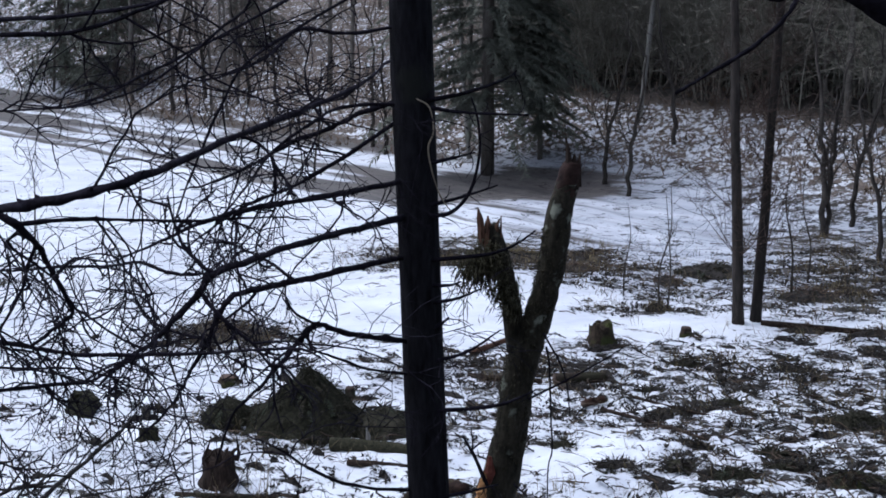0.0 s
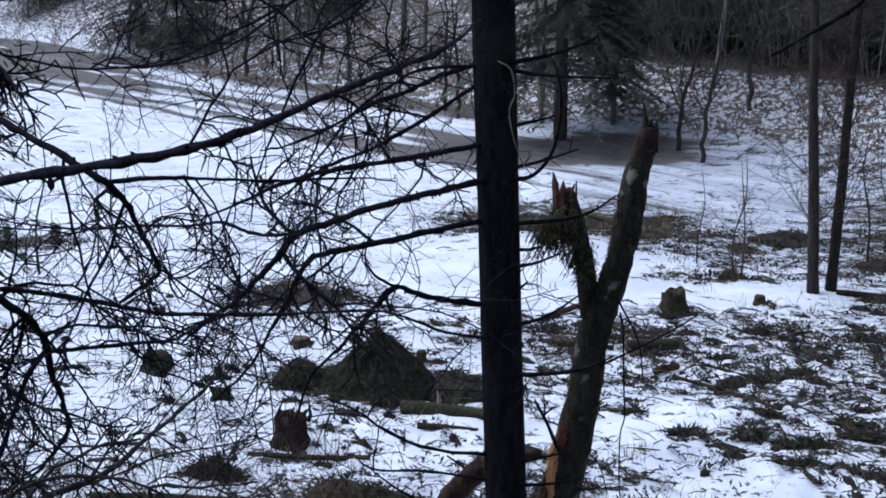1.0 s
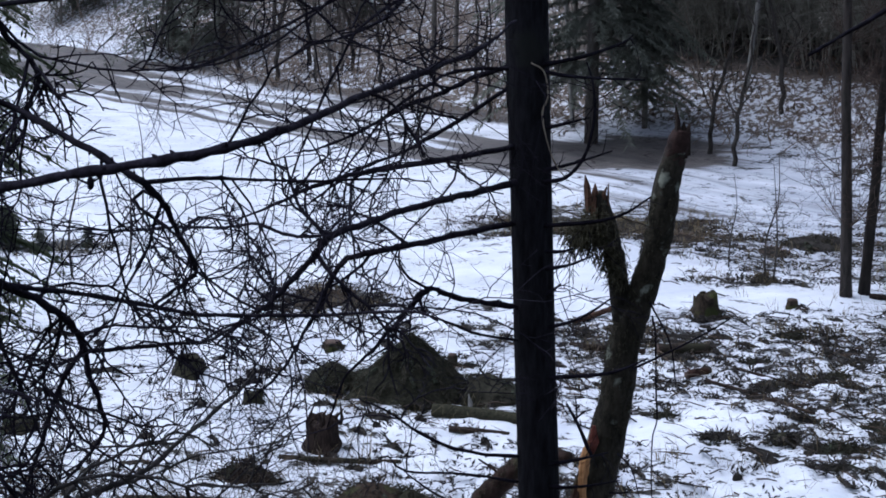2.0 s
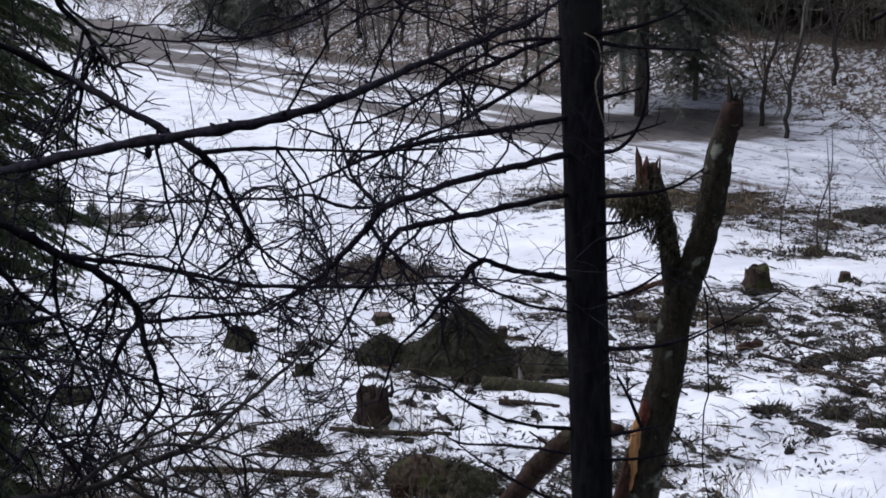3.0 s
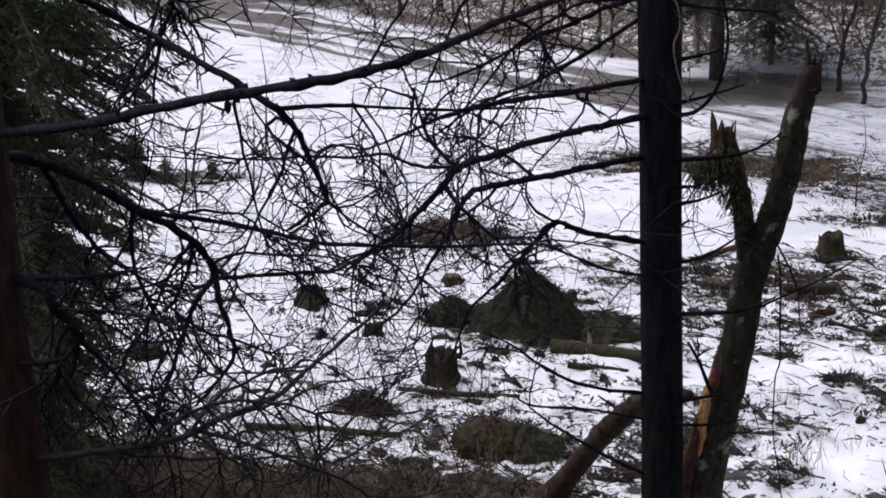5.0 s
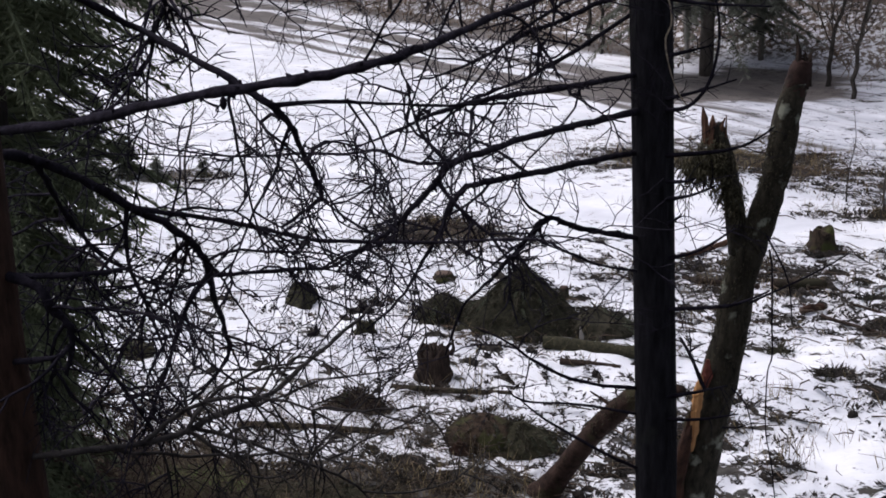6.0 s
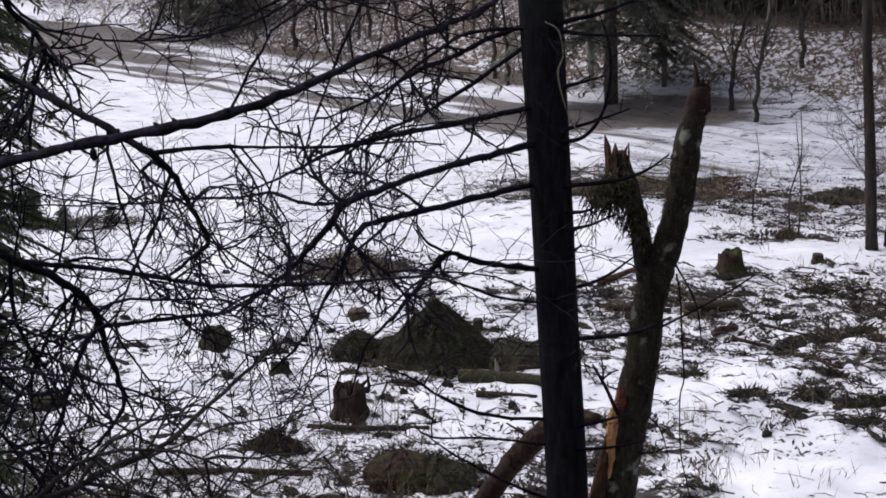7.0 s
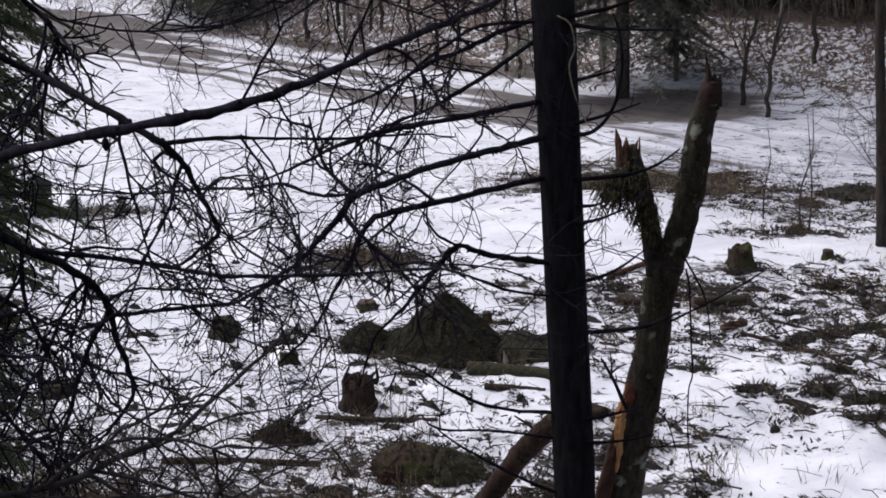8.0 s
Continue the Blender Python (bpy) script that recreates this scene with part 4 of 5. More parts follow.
def bough_heap(cx, cy, rx, ry, h, count, label, seed, core_mat, power=1.0, cover=None, green=0.4):
    rng = random.Random(seed)
    base = on_ground(cx, cy, 0.04)
    ob = thing("bough_heap", base, label, "brush pile", "heaps of cut boughs")
    core, n, rings = Shape(), 44, 16
    for j in range(rings + 1):
        k = j / rings
        for a in range(n):
            t = 2 * math.pi * a / n
            w = (1 - k ** power) * (1 + 0.16 * noise.noise(Vector((math.cos(t) * 2, math.sin(t) * 2, seed + k * 2))) + 0.12 * noise.noise(Vector((math.cos(t) * 7, math.sin(t) * 7, seed + k * 9)))) + 0.004
            core.v.append(base + Vector((rx * 0.93 * w * math.cos(t), ry * 0.93 * w * math.sin(t), h * 0.93 * k)))
    for j in range(rings):
        for a in range(n):
            b = (a + 1) % n
            core.f.append((j * n + a, j * n + b, (j + 1) * n + b, (j + 1) * n + a))
    part("core", core, core_mat, ob)
    for i in range(count):
        k, t = rng.uniform(0, 0.96), rng.uniform(0, 2 * math.pi)
        w = 1 - k ** power
        p = Vector((rx * w * math.cos(t), ry * w * math.sin(t), h * k * 0.95))
        f = new("bough", rng.choice(DEAD_FRONDS if rng.random() > green else GREEN_FRONDS))
        f.parent = ob
        f.matrix_basis = Matrix.LocRotScale(p * 0.98, Euler((rng.gauss(0, 0.5), math.atan2(h, rx) * rng.uniform(0.8, 1.15), t + rng.gauss(0, 0.4))), Vector((1, 1, 1)) * rng.uniform(0.3, 0.6) * (1 - 0.5 * k))
    tufts = Shape()
    for i in range(int(900 * rx)):
        k, t = rng.uniform(0, 1) ** 1.3, rng.uniform(0, 2 * math.pi)
        w = 1 - k ** power
        p = base + Vector((rx * w * math.cos(t), ry * w * math.sin(t), h * k * 0.93))
        out = Vector((math.cos(t), math.sin(t), rng.uniform(-0.7, 0.9)))
        tufts.wedge(p, p + out * rng.uniform(0.03, 0.1) + Vector((rng.gauss(0, 0.03), rng.gauss(0, 0.03), 0)), rng.uniform(0.004, 0.012), 0.006, rng)
    tagged(part("ragged_cover", tufts, cover or rng.choice((DEAD_NEEDLES, BRASH)), ob, "ragged needles and stalks"), kind="stuff")
    return ob


bough_heap(-1.42, 15.7, 0.84, 0.55, 0.75, 70, "pyramid heap of dark cut spruce boughs", 1, HEAP_CORE, 0.95, DEAD_NEEDLES)
bough_heap(-2.74, 13.15, 0.38, 0.16, 0.24, 30, "ragged dark clump of torn bark on snow", 14, ROTTEN_WOOD, 1.3, ROTTEN_WOOD)
bough_heap(-4.55, 11.0, 0.7, 0.3, 0.2, 40, "dark brown hummock of dead stalks at the bank foot", 15, BRASH, 1.8, DRY_TWIG)
bough_heap(-2.3, 15.85, 0.3, 0.26, 0.36, 40, "low clump of dark cut boughs beside the heap", 2, HEAP_CORE, 2.6)
bough_heap(-0.62, 15.6, 0.46, 0.35, 0.32, 45, "low spread of cut spruce boughs beside the heap", 3, DEAD_NEEDLES, 1.6)
bough_heap(-1.5, 12.5, 0.36, 0.3, 0.34, 14, "brown earthy root plate of a fallen tree", 4, MOUND, 3.2, BRASH)
bough_heap(-1.16, 12.48, 0.4, 0.3, 0.27, 30, "olive mossy mound sloping off beside a root plate", 16, MOSS, 1.5, DEAD_NEEDLES)
bough_heap(-1.66, 12.22, 0.1, 0.07, 0.2, 3, "rust-brown torn earth on the root plate's edge", 47, RUSTY_BARK, 3.0, DRY_TWIG, 0.0)
bough_heap(-2.8, 19.6, 0.5, 0.6, 0.1, 34, "low brown brush patch in the open snow", 5, BRASH, 1.1, STICKS, 0.0)
bough_heap(2.95, 20.62, 0.22, 0.15, 0.16, 20, "brown stalks round the foot of two saplings", 48, BRASH, 1.3, GRASS, 0.0)
bough_heap(4.1, 23.0, 0.6, 0.4, 0.22, 40, "brown brush tuft in the snow", 6, BRASH, 1.6)
bough_heap(1.25, 24.2, 0.55, 0.6, 0.2, 26, "brown grassy tuft in thin snow", 41, BRASH, 1.4, GRASS, 0.0)
bough_heap(2.0, 23.0, 0.4, 0.4, 0.14, 20, "low brown brush in thin snow", 42, BRASH, 1.4, STICKS, 0.0)
bough_heap(3.3, 22.4, 0.3, 0.3, 0.14, 18, "low dark brush in thin snow", 43, BRASH, 1.4, STICKS, 0.0)
bough_heap(5.3, 21.6, 0.6, 0.4, 0.14, 26, "brown brush patch among thin snow", 44, BRASH, 1.4, STICKS, 0.0)
bough_heap(4.75, 19.75, 0.45, 0.2, 0.13, 22, "dark brush along a fallen pole", 45, BRASH, 1.4, STICKS, 0.1)
bough_heap(5.7, 19.5, 0.5, 0.22, 0.12, 22, "dark brush along a fallen pole", 46, BRASH, 1.4, STICKS, 0.1)
bough_heap(4.21, 17.92, 0.26, 0.13, 0.11, 27, "small dark heap of brash on snow", 21, BRASH, 1.6, green=0.1)
bough_heap(3.19, 16.48, 0.26, 0.14, 0.12, 29, "dark green heap of lop and top", 22, MOSS, 1.6)
bough_heap(2.65, 16.28, 0.19, 0.10, 0.08, 25, "flat dark heap of lop and top", 23, BRASH, 1.6, green=0.1)
bough_heap(4.4, 15.85, 0.46, 0.22, 0.2, 46, "dark heap of felled brash on snow", 24, HEAP_CORE, 1.6, green=0.1)
bough_heap(2.33, 14.45, 0.3, 0.16, 0.12, 36, "dark green low heap of brash", 25, MOSS, 1.6)
bough_heap(3.31, 14.39, 0.22, 0.11, 0.09, 28, "small mossy heap of brash beside a larger one", 26, MOSS, 1.6)
bough_heap(3.9, 13.98, 0.45, 0.22, 0.2, 44, "brown and green heap of rotting brash", 27, MOUND, 1.6)
bough_heap(2.72, 13.66, 0.3, 0.15, 0.11, 38, "brown heap of twigs and dead stalks", 28, BRASH, 1.6, green=0.1)
bough_heap(2.94, 18.04, 0.24, 0.13, 0.09, 26, "small dark clump of lop on thin snow", 29, HEAP_CORE, 1.6, green=0.1)
bough_heap(3.44, 16.90, 0.21, 0.11, 0.09, 26, "small brown clump of torn bark", 30, MOUND, 1.6, green=0.1)
bough_heap(1.7, 14.45, 0.26, 0.11, 0.08, 26, "brown clump of torn bark and twigs", 31, BRASH, 1.6, green=0.1)
bough_heap(1.23, 15.15, 0.2, 0.11, 0.09, 20, "small dark clump of lop on thin snow", 32, HEAP_CORE, 1.6, green=0.1)
bough_heap(2.85, 14.15, 0.28, 0.14, 0.12, 30, "dark olive clump of rotting boughs", 33, HEAP_CORE, 1.6)
bough_heap(3.27, 14.75, 0.24, 0.12, 0.09, 26, "dark green heap of lop and top", 34, MOSS, 1.6)
bough_heap(2.44, 17.1, 0.2, 0.11, 0.09, 20, "small dark heap of brash on snow", 35, BRASH, 1.6, green=0.1)
bough_heap(2.44, 16.1, 0.17, 0.1, 0.08, 18, "small brown clump of torn bark", 36, MOUND, 1.6, green=0.1)
bough_heap(4.16, 16.87, 0.2, 0.1, 0.08, 20, "small dark heap of brash on snow", 37, BRASH, 1.6, green=0.1)
bough_heap(-3.75, 11.3, 0.5, 0.35, 0.2, 40, "green mossy hummock at the bank foot", 11, GREEN_MOSS, 2.0, GREEN_MOSS)
bough_heap(-2.7, 11.25, 0.8, 0.3, 0.16, 60, "low mossy hummock with brown stalks at the bank foot", 12, MOSS, 2.0)


# ---- trees ----
def bare_tree(name, height, r, seed, mat, label, limbs=26, lean=0.0, group="bare trees on the hill", low=0.25, limb=(0.42, 0.12, 0.3), crook=0.0, sway=1.0, twigs=None):
    rng = random.Random(seed)
    ob = thing(name, (0, 0, 0), label, "tree", group)
    line = spline([(0, 0, -0.3), (lean * 0.3 + rng.gauss(0, 0.06) * sway, rng.gauss(0, 0.05) * sway, height * 0.3), (lean * 0.65 + rng.gauss(0, 0.1) * sway, rng.gauss(0, 0.1) * sway, height * 0.65), (lean, 0, height)], 6)
    line = [p + Vector((rng.gauss(0, crook), rng.gauss(0, crook), 0)) * min(1, i / 4) for i, p in enumerate(line)]
    radii = [r * (1 - 0.85 * i / len(line)) * (1.25 if i == 0 else 1) for i in range(len(line))]
    part("trunk", Shape().tube(line, radii, 9, 0.06, rng=rng), mat, ob)
    crown = Shape()
    for _ in range(limbs):
        k = rng.uniform(low, 0.98) * (len(line) - 1)
        i = min(int(k), len(line) - 2)
        t = rng.uniform(0, 6.28)
        grow(crown, line[i], (math.cos(t), math.sin(t), rng.uniform(0.5, 1.4)), height * rng.uniform(limb[1], limb[2]), radii[i] * limb[0], rng, -0.03, 2, 1.0, 0.1, 3, 4, 0.12, 4)
    tagged(part("crown", crown, twigs or mat, ob, "bare crown of fine twigs"), kind="stuff")
    return ob


def hazel(seed, label):
    """A many-stemmed leafless shrub."""
    rng = random.Random(seed)
    ob = thing("hazel", (0, 0, 0), label, "shrub", "shrubs at the wood's edge")
    for _ in range(9):
        t = rng.uniform(0, 6.28)
        stem = Shape()
        grow(stem, (0.35 * math.cos(t), 0.35 * math.sin(t), -0.1), (0.16 * math.cos(t), 0.16 * math.sin(t), 1), rng.uniform(2.6, 4.8), rng.uniform(0.011, 0.019), rng, 0.0, 2, 1.0, 0.06, 4, 8, 0.04, 6, 0.45, 0.62)
        part("stem", stem, THICKET, ob)
    return ob


def conifer(name, height, spread_r, seed, mat, label, whorls=18, bare=0.1, group="spruces", dense=9, needle=1.0, profile=0.75, skirt=1.0, fine=1.0, full=1.0, dead=0, boughs=8):
    rng = random.Random(seed)
    ob = thing(name, (0, 0, 0), label, "tree", group)
    part("trunk", Shape().tube([(0, 0, -0.3), (0, 0, height * 0.5), (0, 0, height)], (height * 0.014, height * 0.009, 0.005), 8, 0.05, rng=rng), HAZED_BARK if mat == HAZED_NEEDLES else PINE_BARK, ob)
    crown = Shape()
    for j in range(whorls):
        k = bare + (1 - bare) * (j + rng.uniform(-0.3, 0.3)) / whorls
        reach = spread_r * max(0.0, 1 - k) ** profile * min(1.0, skirt + (k - bare) * 2.0) + 0.12
        for b in range(boughs):
            t = rng.uniform(0, 6.28)
            ln, z = reach * rng.uniform(0.6, 1.1), height * k + rng.uniform(-0.15, 0.15)
            out = Vector((math.cos(t), math.sin(t), 0))
            line = [Vector((0, 0, z)) + out * (ln * s) + Vector((0, 0, ln * (0.10 * s - 0.45 * s * s))) for s in (0, 0.3, 0.6, 0.85, 1.0)]
            crown.tube(line, lerp((0.018, 0.005), 5), 3, cap=False)
            across = Vector((-out.y, out.x, 0))
            for _ in range(dense if k < full else dense // 8):
                s = rng.uniform(0.15, 1.0) if fine == 1 else rng.uniform(0.35, 1.0)
                q = Vector((0, 0, z)) + out * (ln * s) + Vector((0, 0, ln * (0.10 * s - 0.45 * s * s)))
                w = rng.uniform(0.14, 0.34) * (0.6 + 0.25 * spread_r) * (0.4 + 0.6 * needle) * fine
                q = q + Vector((rng.gauss(0, 0.05), rng.gauss(0, 0.05), rng.gauss(0, 0.05))) * (1 - fine)
                crown.wedge(q, q + across * (w * rng.choice((-1, 1)) * rng.uniform(0.4, 1)) + out * w * 0.5 + Vector((0, 0, -w * rng.uniform(0.1, 0.8))), (0.03 + 0.015 * spread_r) * needle, 0.02 * needle, rng)
    tagged(part("crown", crown, mat, ob, "drooping needled boughs"), kind="stuff")
    if dead:
        dry = Shape()
        for _ in range(dead):
            t = rng.uniform(0, 6.28)
            grow(dry, (0, 0, height * rng.uniform(0.05, bare + 0.1)), (math.cos(t), math.sin(t), rng.uniform(-0.3, 0.2)), spread_r * rng.uniform(0.6, 1.25), 0.008, rng, 0.04, 2, 1.0, 0.12, 3, 6, 0.12, 5)
        tagged(part("dead_twig", dry, DRY_TWIG, ob, "dry reddish dead twig mass below the green"), kind="stuff")
    return ob


def placed(ob, x, y, turn=0.0, size=1.0):
    ob.matrix_basis = Matrix.LocRotScale(on_ground(x, y), Euler((0, 0, turn)), Vector((size, size, size)))
    return ob


def again(ob, x, y, turn, size, label=""):
    ob_new = copy_thing(ob, Matrix.Identity(4))
    return tagged(placed(ob_new, x, y, turn, size), label)


# two straight poles, saplings, and the trees along the hill's foot
placed(bare_tree("pole_pine", 11, 0.08, 31, PINE_BARK, "straight dark-barked young tree, one of a pair", 150, -0.6, "pair of poles", 0.12, (0.09, 0.045, 0.13), 0.006, 0.1, DRY_TWIG), 3.96, 20.0)
placed(bare_tree("pole_pine", 11, 0.076, 32, PINE_BARK, "slightly leaning dark-barked young tree, one of a pair", 150, 0.4, "pair of poles", 0.12, (0.09, 0.045, 0.13), 0.008, 0.1, DRY_TWIG), 4.2, 20.15)
sapling = placed(bare_tree("sapling", 1.75, 0.017, 33, HILL_BARK, "thin bare sapling in the snow", 7, 0.08, "saplings", 0.3), 3.0, 20.57)
for x, y, a, s in ((3.06, 20.6, 2, 0.92), (2.55, 21.2, 1, 0.75), (5.0, 21.6, 4, 1.2), (5.4, 22.4, 3, 1.0), (-6.54, 20.44, 1, 1.25), (-5.9, 21.0, 2, 1.0), (-6.5, 24.0, 2, 1.1), (-4.1, 28.5, 3, 0.8)):
    again(sapling, x, y, a, s)
leaner = placed(bare_tree("alder", 3.4, 0.055, 35, HILL_BARK, "small crooked bare alder at the hill foot", 9, 0.5, "alders at the hill foot", 0.3, (0.45, 0.1, 0.28), 0.035), 3.27, 31.0, 0.3)
for x, y, a, s in ((3.61, 29.8, 1.2, 0.95), (6.5, 26.0, 2.2, 1.15), (6.62, 26.1, 5.2, 1.0), (7.21, 26.8, 0.4, 1.0), (6.95, 24.0, 3.3, 0.9), (4.9, 32.4, 4, 1.1), (-1.67, 36.0, 2, 1.0), (-1.3, 35.2, 5, 0.9), (-2.66, 31.6, 0.1, 0.55), (8.4, 27.5, 1, 1.1), (9.2, 25.2, 3, 1.1), (-7.4, 42.0, 1, 1.35), (-8.8, 43.6, 2, 1.0), (-6.6, 42.8, 3, 1.2), (-5.2, 41.5, 4, 1.1), (-4.3, 39.9, 5, 1.0), (-10.4, 44.9, 0.6, 1.1)):
    again(leaner, x, y, a, s)
pale = placed(bare_tree("ash", 12, 0.06, 37, PALE_BARK, "tall pale-barked bare tree on the hillside", 20, 1.2, "pale trees on the hill"), 4.36, 34.3)
again(pale, 0.6, 34.0, 2.5, 0.9)
again(pale, 9.4, 33.0, 1.4, 1.0)

wood_a = placed(bare_tree("oak", 9, 0.075, 41, HAZED_BARK, "grey bare broadleaf tree on the hillside", 15, 0.3), -3.0, 41)
wood_b = placed(bare_tree("oak", 7.5, 0.06, 42, HAZED_BARK, "grey bare broadleaf tree on the hillside", 15, -0.5, low=0.12), -6.0, 45)
wood_c = placed(bare_tree("oak", 5.5, 0.05, 43, HAZED_BARK, "slim bare broadleaf tree on the hillside", 14, 0.2, low=0.08), 5.5, 38)
rng = random.Random(77)
for i in range(175):
    foot = 35.0 + 30 * rng.random() ** 1.2
    y = rng.uniform(26, 78)
    x = (foot - y) / 0.97 + rng.uniform(-1, 1)
    if -0.62 < x / y < 0.5 and not (x / y < -0.18 and rng.random() < 0.4) and not (x / y > 0.02 and (foot < 41.0 or rng.random() < 0.6)):
        again(rng.choice((wood_a, wood_b, wood_c, wood_c)), x, y, rng.uniform(0, 6.28), rng.uniform(0.7, 1.25))

near_spruce = placed(conifer("spruce", 8.0, 0.95, 51, NEAR_NEEDLES, "dark green spruce with hanging boughs", 48, 0.12, dense=120, needle=0.16, profile=0.15, skirt=0.3, fine=0.6, full=0.7, dead=40, boughs=17), -3.32, 7.2)
again(near_spruce, -4.18, 8.8, 2.0, 1.08)
# out-of-view spruce, added to block sky light from the bank
shade_spruce = placed(conifer("spruce", 8.5, 2.0, 55, NEEDLES, "unseen dark spruce added on the wooded bank for shade", 24, 0.05, dense=12, needle=0.8), -11.5, 5.0, 0.0, 1.1)
big_spruce = placed(conifer("spruce", 11, 2.75, 56, HAZED_NEEDLES, "tall dark spruce at the hill foot", 32, 0.14, dense=130, needle=0.28, profile=0.55, boughs=12), 0.95, 32.6)
far_spruce = placed(conifer("spruce", 11, 2.4, 52, HAZED_NEEDLES, "tall dark spruce in the hill wood", 30, 0.02, dense=40, needle=0.46, boughs=13), 6.0, 40.0)
again(big_spruce, 2.1, 33.2, 1, 0.42, "small dark spruce beside a tall one")
again(far_spruce, -9.6, 45.5, 2, 0.75)
again(far_spruce, -11.5, 47.0, 3, 0.9)
again(far_spruce, -5.6, 46.0, 4, 0.55)
# the young spruces take the same paled needles, haze painted in
small_spruce = placed(conifer("young_spruce", 0.65, 0.24, 53, HAZED_NEEDLES, "small young spruce in open snow", 9, 0.05, dense=14, needle=0.4), -7.55, 22.1, 0.0, 0.55)
for x, y, s in ((-8.1, 22.3, 0.95), (-8.6, 22.2, 1.15), (-6.88, 22.3, 0.45)):
    again(small_spruce, x, y, s * 3, s)
rng = random.Random(78)
for i in range(95):
    foot = 42.0 + 18 * rng.random() ** 1.3
    y = rng.uniform(24, 62)
    x = (foot - y) / 0.97
    if 0.0 < x / y < 0.5:
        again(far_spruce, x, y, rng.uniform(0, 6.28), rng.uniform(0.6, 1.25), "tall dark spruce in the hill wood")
for i in range(22):
    y = rng.uniform(25, 35)
    again(rng.choice((wood_a, wood_c, wood_c)), (rng.uniform(39.4, 41.6) - y) / 0.97, y, rng.uniform(0, 6.28), rng.uniform(0.8, 1.3))
# hazels added before the dark wood; their pale twigs lift its tone like haze
hazels = [placed(hazel(61, "olive-grey leafless hazel at the dark wood's edge"), 6.0, 34.6), placed(hazel(62, "olive-grey leafless hazel at the dark wood's edge"), 8.6, 32.2)]
for i in range(56):
    y = lerp((25.0, 39.0), 56)[i] + rng.uniform(-0.3, 0.3)
    again(hazels[i % 2], (40.2 + 2.0 * rng.random() ** 1.5 - y) / 0.97, y, rng.uniform(0, 6.28), rng.uniform(0.75, 1.25))
for x, y, s in ((-12.0, 53.5, 0.5), (-10.2, 52.0, 0.55)):
    again(far_spruce, x, y, x, s, "dark spruce above the trodden track")
for i in range(14):
    y = rng.uniform(52, 80)
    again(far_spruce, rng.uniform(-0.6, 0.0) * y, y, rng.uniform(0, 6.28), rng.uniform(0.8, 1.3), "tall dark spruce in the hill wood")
# the unseen stand, added round and behind the camera to keep the bank in shade
for x, y, s in ((-3.2, -10.0, 1.2), (3.4, -10.5, 1.2), (0.3, -14.0, 1.4), (-8.5, -8.0, 1.2), (8.5, -8.0, 1.2), (10.6, 1.0, 1.1)):
    again(shade_spruce, x, y, x * 2.3, s)


# ---- loose litter ----
def scatter(count, seed, x0, x1, y0, y1, need=0.0, wedge_view=True):
    rng, out = random.Random(seed), []
    while len(out) < count:
        y = y0 + (y1 - y0) * rng.random()
        x = rng.uniform(x0, x1)
        if wedge_view and not -0.5 * y < x < 0.36 * y:
            continue
        n = noise.noise(Vector((x * 1.4, y * 1.4, 2.2))) * 0.5
        if rng.random() < max(need, (litter_at(x, y) - 0.33) * 2.2 * (0.35 + 2.2 * max(0.0, n))):
            out.append((x, y))
    return rng, out


sticks = Shape()
rng, spots = scatter(4300, 91, -10, 9, 10.8, 27, 0.02)
for x, y in spots:
    a, ln = rng.gauss(-0.45, 0.75) + (math.pi if rng.random() < 0.5 else 0), rng.uniform(0.05, 0.34)
    p = on_ground(x, y) + Vector((0, 0, rng.uniform(0.01, 0.05)))
    q = p + Vector((math.cos(a) * ln, math.sin(a) * ln, rng.uniform(-0.02, 0.07)))
    m = (p + q) / 2 + Vector((rng.gauss(0, 0.02), rng.gauss(0, 0.02), rng.uniform(0, 0.03)))
    r = rng.uniform(0.0025, 0.009)
    if y > 19.0 and rng.random() < 0.55:
        continue
    sticks.tube([p, m, q], (r, r * 0.9, r * 0.5), 4, cap=False)
solo("fallen_sticks", sticks, STICKS, "scattered brown sticks on snow and litter", "litter", "stuff")
brash = Shape()
rng, spots = scatter(3000, 92, -9, 9, 10.8, 25)
for x, y in spots:
    p = on_ground(x, y, 0.01)
    size = rng.uniform(0.04, 0.16)
    for _ in range(15):
        a = rng.uniform(0, 6.28)
        q = p + Vector((rng.gauss(0, size * 0.75), rng.gauss(0, size * 0.5), 0))
        ln = rng.uniform(0.025, 0.075)
        brash.wedge(q, q + Vector((math.cos(a) * ln, math.sin(a) * ln, rng.uniform(0.005, 0.06))), rng.uniform(0.006, 0.016), 0.008, rng)
solo("brash", brash, BRASH, "dark brown clumps of brash and needles", "litter", "stuff")
lop = Shape()
rng, spots = scatter(420, 98, -2.5, 9, 11.6, 19.6)
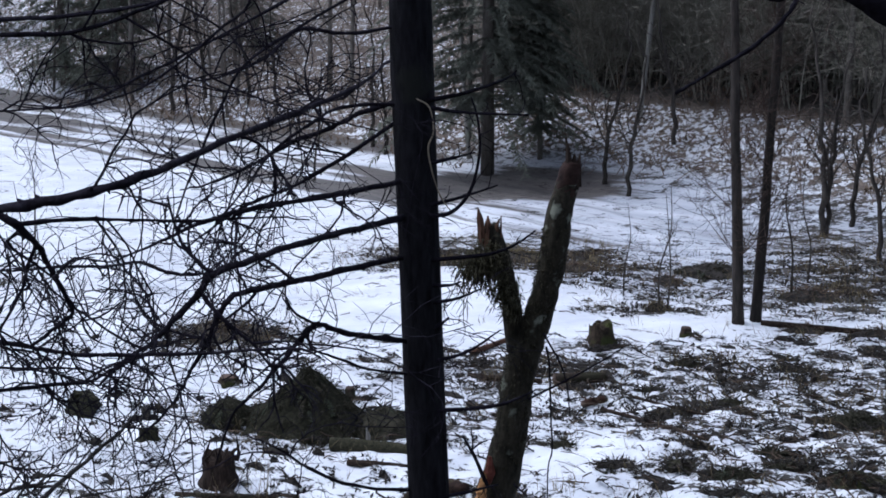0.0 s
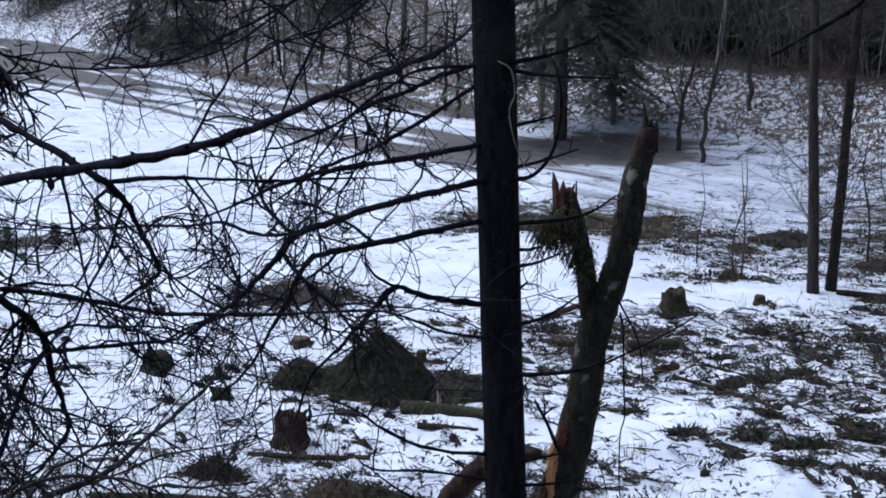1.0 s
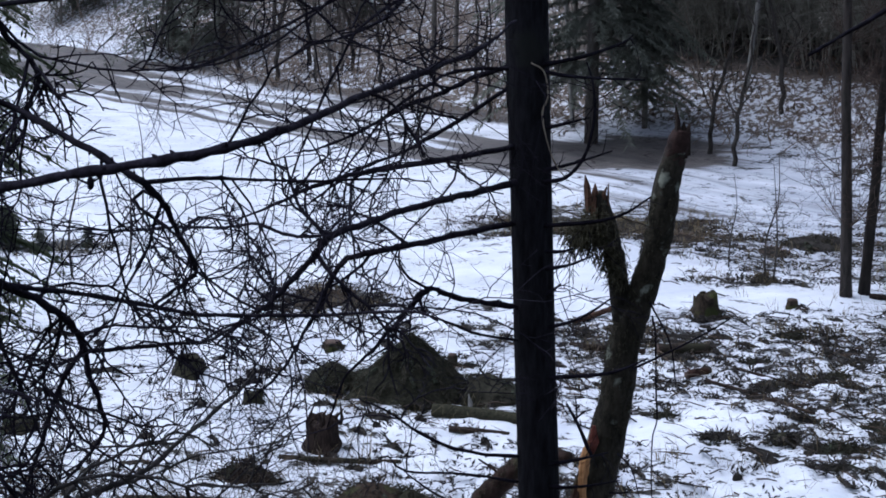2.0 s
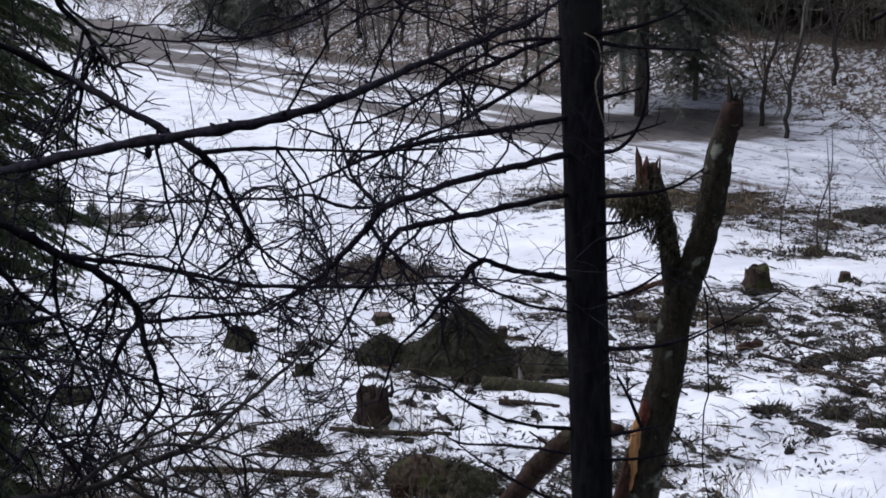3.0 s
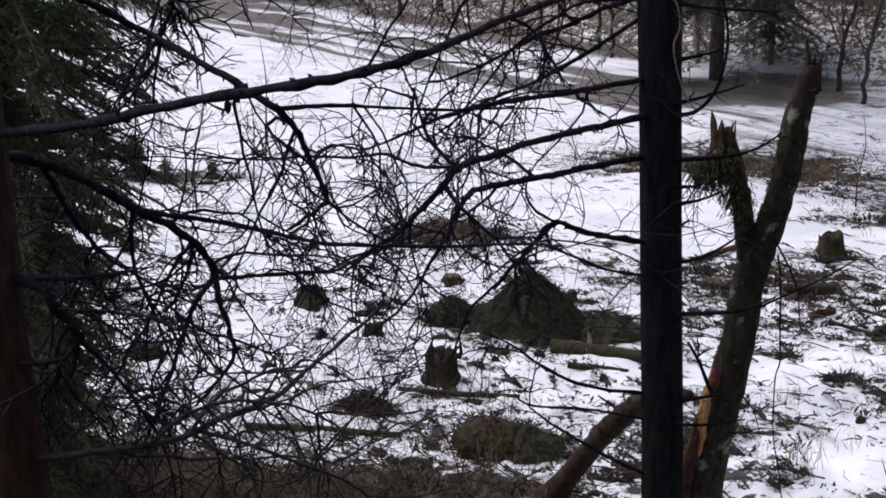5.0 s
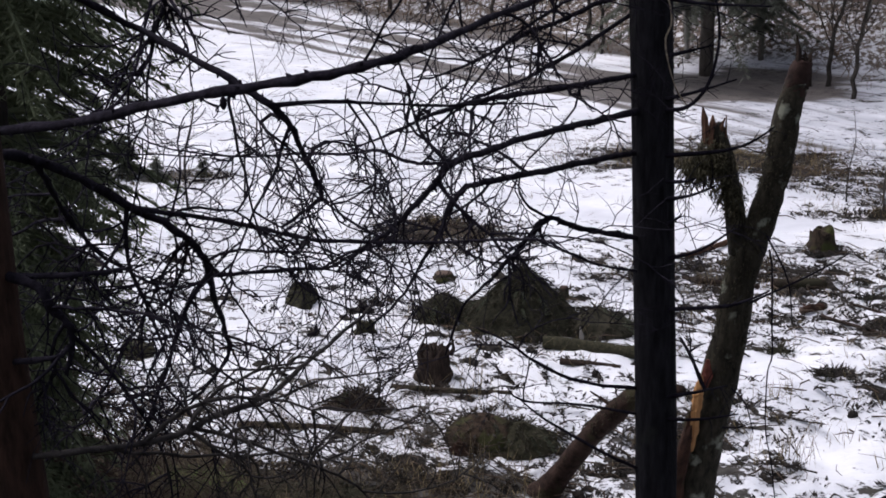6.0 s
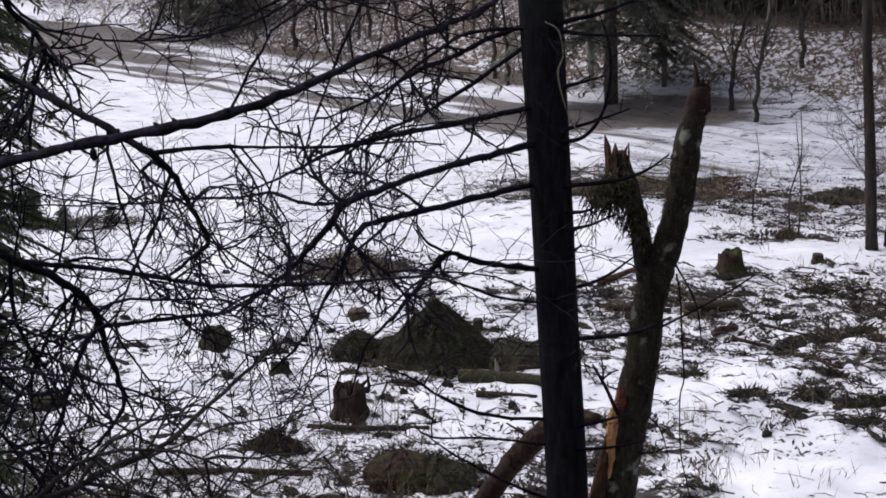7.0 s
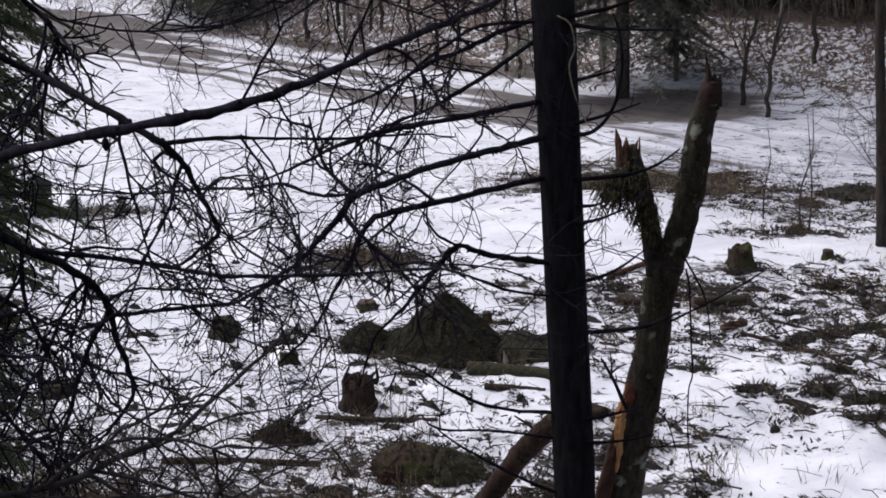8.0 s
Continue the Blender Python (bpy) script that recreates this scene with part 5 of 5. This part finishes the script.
for x, y in spots:
    a, ln = rng.gauss(-0.75, 0.55) + (math.pi if rng.random() < 0.5 else 0), rng.uniform(0.14, 0.5)
    w, side = Vector((math.cos(a), math.sin(a), 0)), Vector((-math.sin(a), math.cos(a), 0))
    p = on_ground(x, y) + Vector((0, 0, 0.02))
    line = spline([p, p + w * ln * 0.5 + side * rng.gauss(0, 0.04) + Vector((0, 0, rng.uniform(0.0, 0.06))), p + w * ln + Vector((0, 0, rng.uniform(-0.02, 0.05)))], 4)
    lop.tube(line, lerp((0.009, 0.003), len(line)), 4, cap=False)
    for _ in range(int(14 + 30 * ln)):
        k = rng.uniform(0.1, 1) * (len(line) - 1)
        i = min(int(k), len(line) - 2)
        q = line[i].lerp(line[i + 1], k - i)
        s = rng.uniform(0.03, 0.1)
        lop.wedge(q, q + w * s * 0.8 + side * s * rng.uniform(-1, 1) + Vector((0, 0, rng.uniform(-0.02, 0.05))), rng.uniform(0.005, 0.013), 0.008, rng)
solo("lop", lop, BRASH, "dark lopped spruce sprays strewn over snow", "litter", "stuff")
clods = Shape()
rng, spots = scatter(700, 96, -9, 9, 10.8, 19.5)
for x, y in spots:
    p = on_ground(x, y, 0.02)
    rx, ry, h, a0 = 0.05 + 0.2 * rng.random() ** 2, rng.uniform(0.03, 0.08), rng.uniform(0.02, 0.085), rng.gauss(-0.6, 0.5)
    q = len(clods.v)
    for k, z in ((1.0, 0.0), (0.8, 0.65), (0.4, 1.0)):
        for i in range(9):
            t = 2 * math.pi * i / 9
            u, v = rx * k * math.cos(t) * rng.uniform(0.75, 1.25), ry * k * math.sin(t) * rng.uniform(0.75, 1.25)
            clods.v.append(p + Vector((u * math.cos(a0) - v * math.sin(a0), u * math.sin(a0) + v * math.cos(a0), h * 0.7 * z * rng.uniform(0.4, 1.5))))
    for j in range(2):
        for i in range(9):
            clods.f.append((q + j * 9 + i, q + j * 9 + (i + 1) % 9, q + j * 9 + 9 + (i + 1) % 9, q + j * 9 + 9 + i))
    clods.f.append(tuple(q + 18 + i for i in range(9)))
    for _ in range(16):
        t, k = rng.uniform(0, 6.28), rng.uniform(0.3, 1.0)
        u, v = rx * k * math.cos(t), ry * k * math.sin(t)
        c = p + Vector((u * math.cos(a0) - v * math.sin(a0), u * math.sin(a0) + v * math.cos(a0), h * (1.1 - k)))
        s = rng.uniform(0.02, 0.07)
        clods.wedge(c, c + Vector((rng.gauss(0, s), rng.gauss(0, s), rng.uniform(0, s))), rng.uniform(0.004, 0.011), 0.007, rng)
solo("lop_clods", clods, BRASH, "dark lumps of trodden brash and bark", "litter", "stuff", smooth=False)
grass = Shape()
rng, spots = scatter(1600, 93, -9, 9, 10.8, 26, 0.01)
for x, y in spots:
    p = on_ground(x, y, 0.02)
    for _ in range(5):
        q = p + Vector((rng.gauss(0, 0.05), rng.gauss(0, 0.05), 0))
        grass.wedge(q, q + Vector((rng.gauss(0, 0.08), rng.gauss(0, 0.06), rng.uniform(0.06, 0.22))), 0.004, 0.003, rng)
for x, y, n, h in ((1.16, 12.35, 26, 0.36), (1.4, 12.9, 12, 0.25), (0.95, 12.15, 18, 0.3), (-1.59, 13.29, 10, 0.6), (-1.52, 11.75, 8, 0.5), (-1.75, 13.6, 8, 0.5), (1.75, 13.85, 14, 0.2), (2.0, 12.5, 8, 0.2)):
    for _ in range(n):
        q = on_ground(x + rng.gauss(0, 0.1), y + rng.gauss(0, 0.1), 0.02)
        grass.wedge(q, q + Vector((rng.gauss(0, 0.06), rng.gauss(0, 0.06), h * rng.uniform(0.4, 1.1))), 0.003, 0.0025, rng)
solo("withered_grass", grass, GRASS, "withered tan grass poking out of snow", "grass", "stuff")
bramble = Shape()
rng = random.Random(94)
for _ in range(520):
    y = rng.uniform(10.7, 13.2)
    x = rng.uniform(-0.48, -0.1) * y
    grow(bramble, on_ground(x, y), (rng.gauss(0, 0.6), rng.gauss(0, 0.4), 1), rng.uniform(0.2, 0.7), 0.0035, rng, 0.12, 1, 0.8, 0.15, 3, 3)
for _ in range(900):
    y = rng.uniform(8.0, 11.0)
    x = rng.uniform(-0.5, -0.31) * y
    grow(bramble, on_ground(x, y), (rng.gauss(0, 0.6), rng.gauss(0, 0.4), 1), rng.uniform(0.4, 1.35), 0.0045, rng, 0.1, 1, 0.8, 0.15, 3, 5)
solo("bramble", bramble, BRAMBLE, "thin brown bramble stems at the bank foot", "undergrowth", "stuff")
scrub = Shape()
rng = random.Random(95)
for _ in range(2000):
    foot = 34.6 + 16 * rng.random() ** 1.5
    y = rng.uniform(24, 52)
    x = (foot - y) / 0.97
    if not -0.5 < x / y < 0.36 or (x / y > 0.03 and foot < 38 and rng.random() < 0.7):
        continue
    grow(scrub, on_ground(x, y), (rng.gauss(0, 0.5), rng.gauss(0, 0.5), 1), rng.uniform(0.25, 1.3), rng.uniform(0.006, 0.014), rng, 0.02, 1, 1.0, 0.15, 3, 3, 0.2, 4)
for _ in range(170):
    foot = 36.8 + 9 * rng.random() ** 1.3
    y = rng.uniform(34, 56)
    x = (foot - y) / 0.97
    if -0.5 < x / y < 0.05:
        grow(scrub, on_ground(x, y), (rng.gauss(0, 0.3), rng.gauss(0, 0.3), 1), rng.uniform(1.2, 3.2), rng.uniform(0.01, 0.022), rng, 0.0, 1, 1.0, 0.1, 3, 6, 0.08, 5)
solo("scrub", scrub, SCRUB, "brown leafless scrub on the snowy hillside", "shrub", "stuff")
bracken = Shape()
rng = random.Random(97)
while len(bracken.v) < 5 * 3400:
    foot = 33.6 + 7.5 * rng.random()
    y = rng.uniform(23, 46)
    x = (foot - y) / 0.97
    if -0.4 < x / y < 0.36 and (foot > 35.4 or x / y < 0.02):
        p = on_ground(x, y)
        for _ in range(4):
            q = p + Vector((rng.gauss(0, 0.12), rng.gauss(0, 0.12), 0.0))
            bracken.wedge(q, q + Vector((rng.gauss(0, 0.09), rng.gauss(0, 0.09), rng.uniform(0.03, 0.2))), rng.uniform(0.01, 0.03), 0.01, rng)
solo("bracken", bracken, BRACKEN, "dead brown bracken poking through hillside snow", "fern", "stuff")
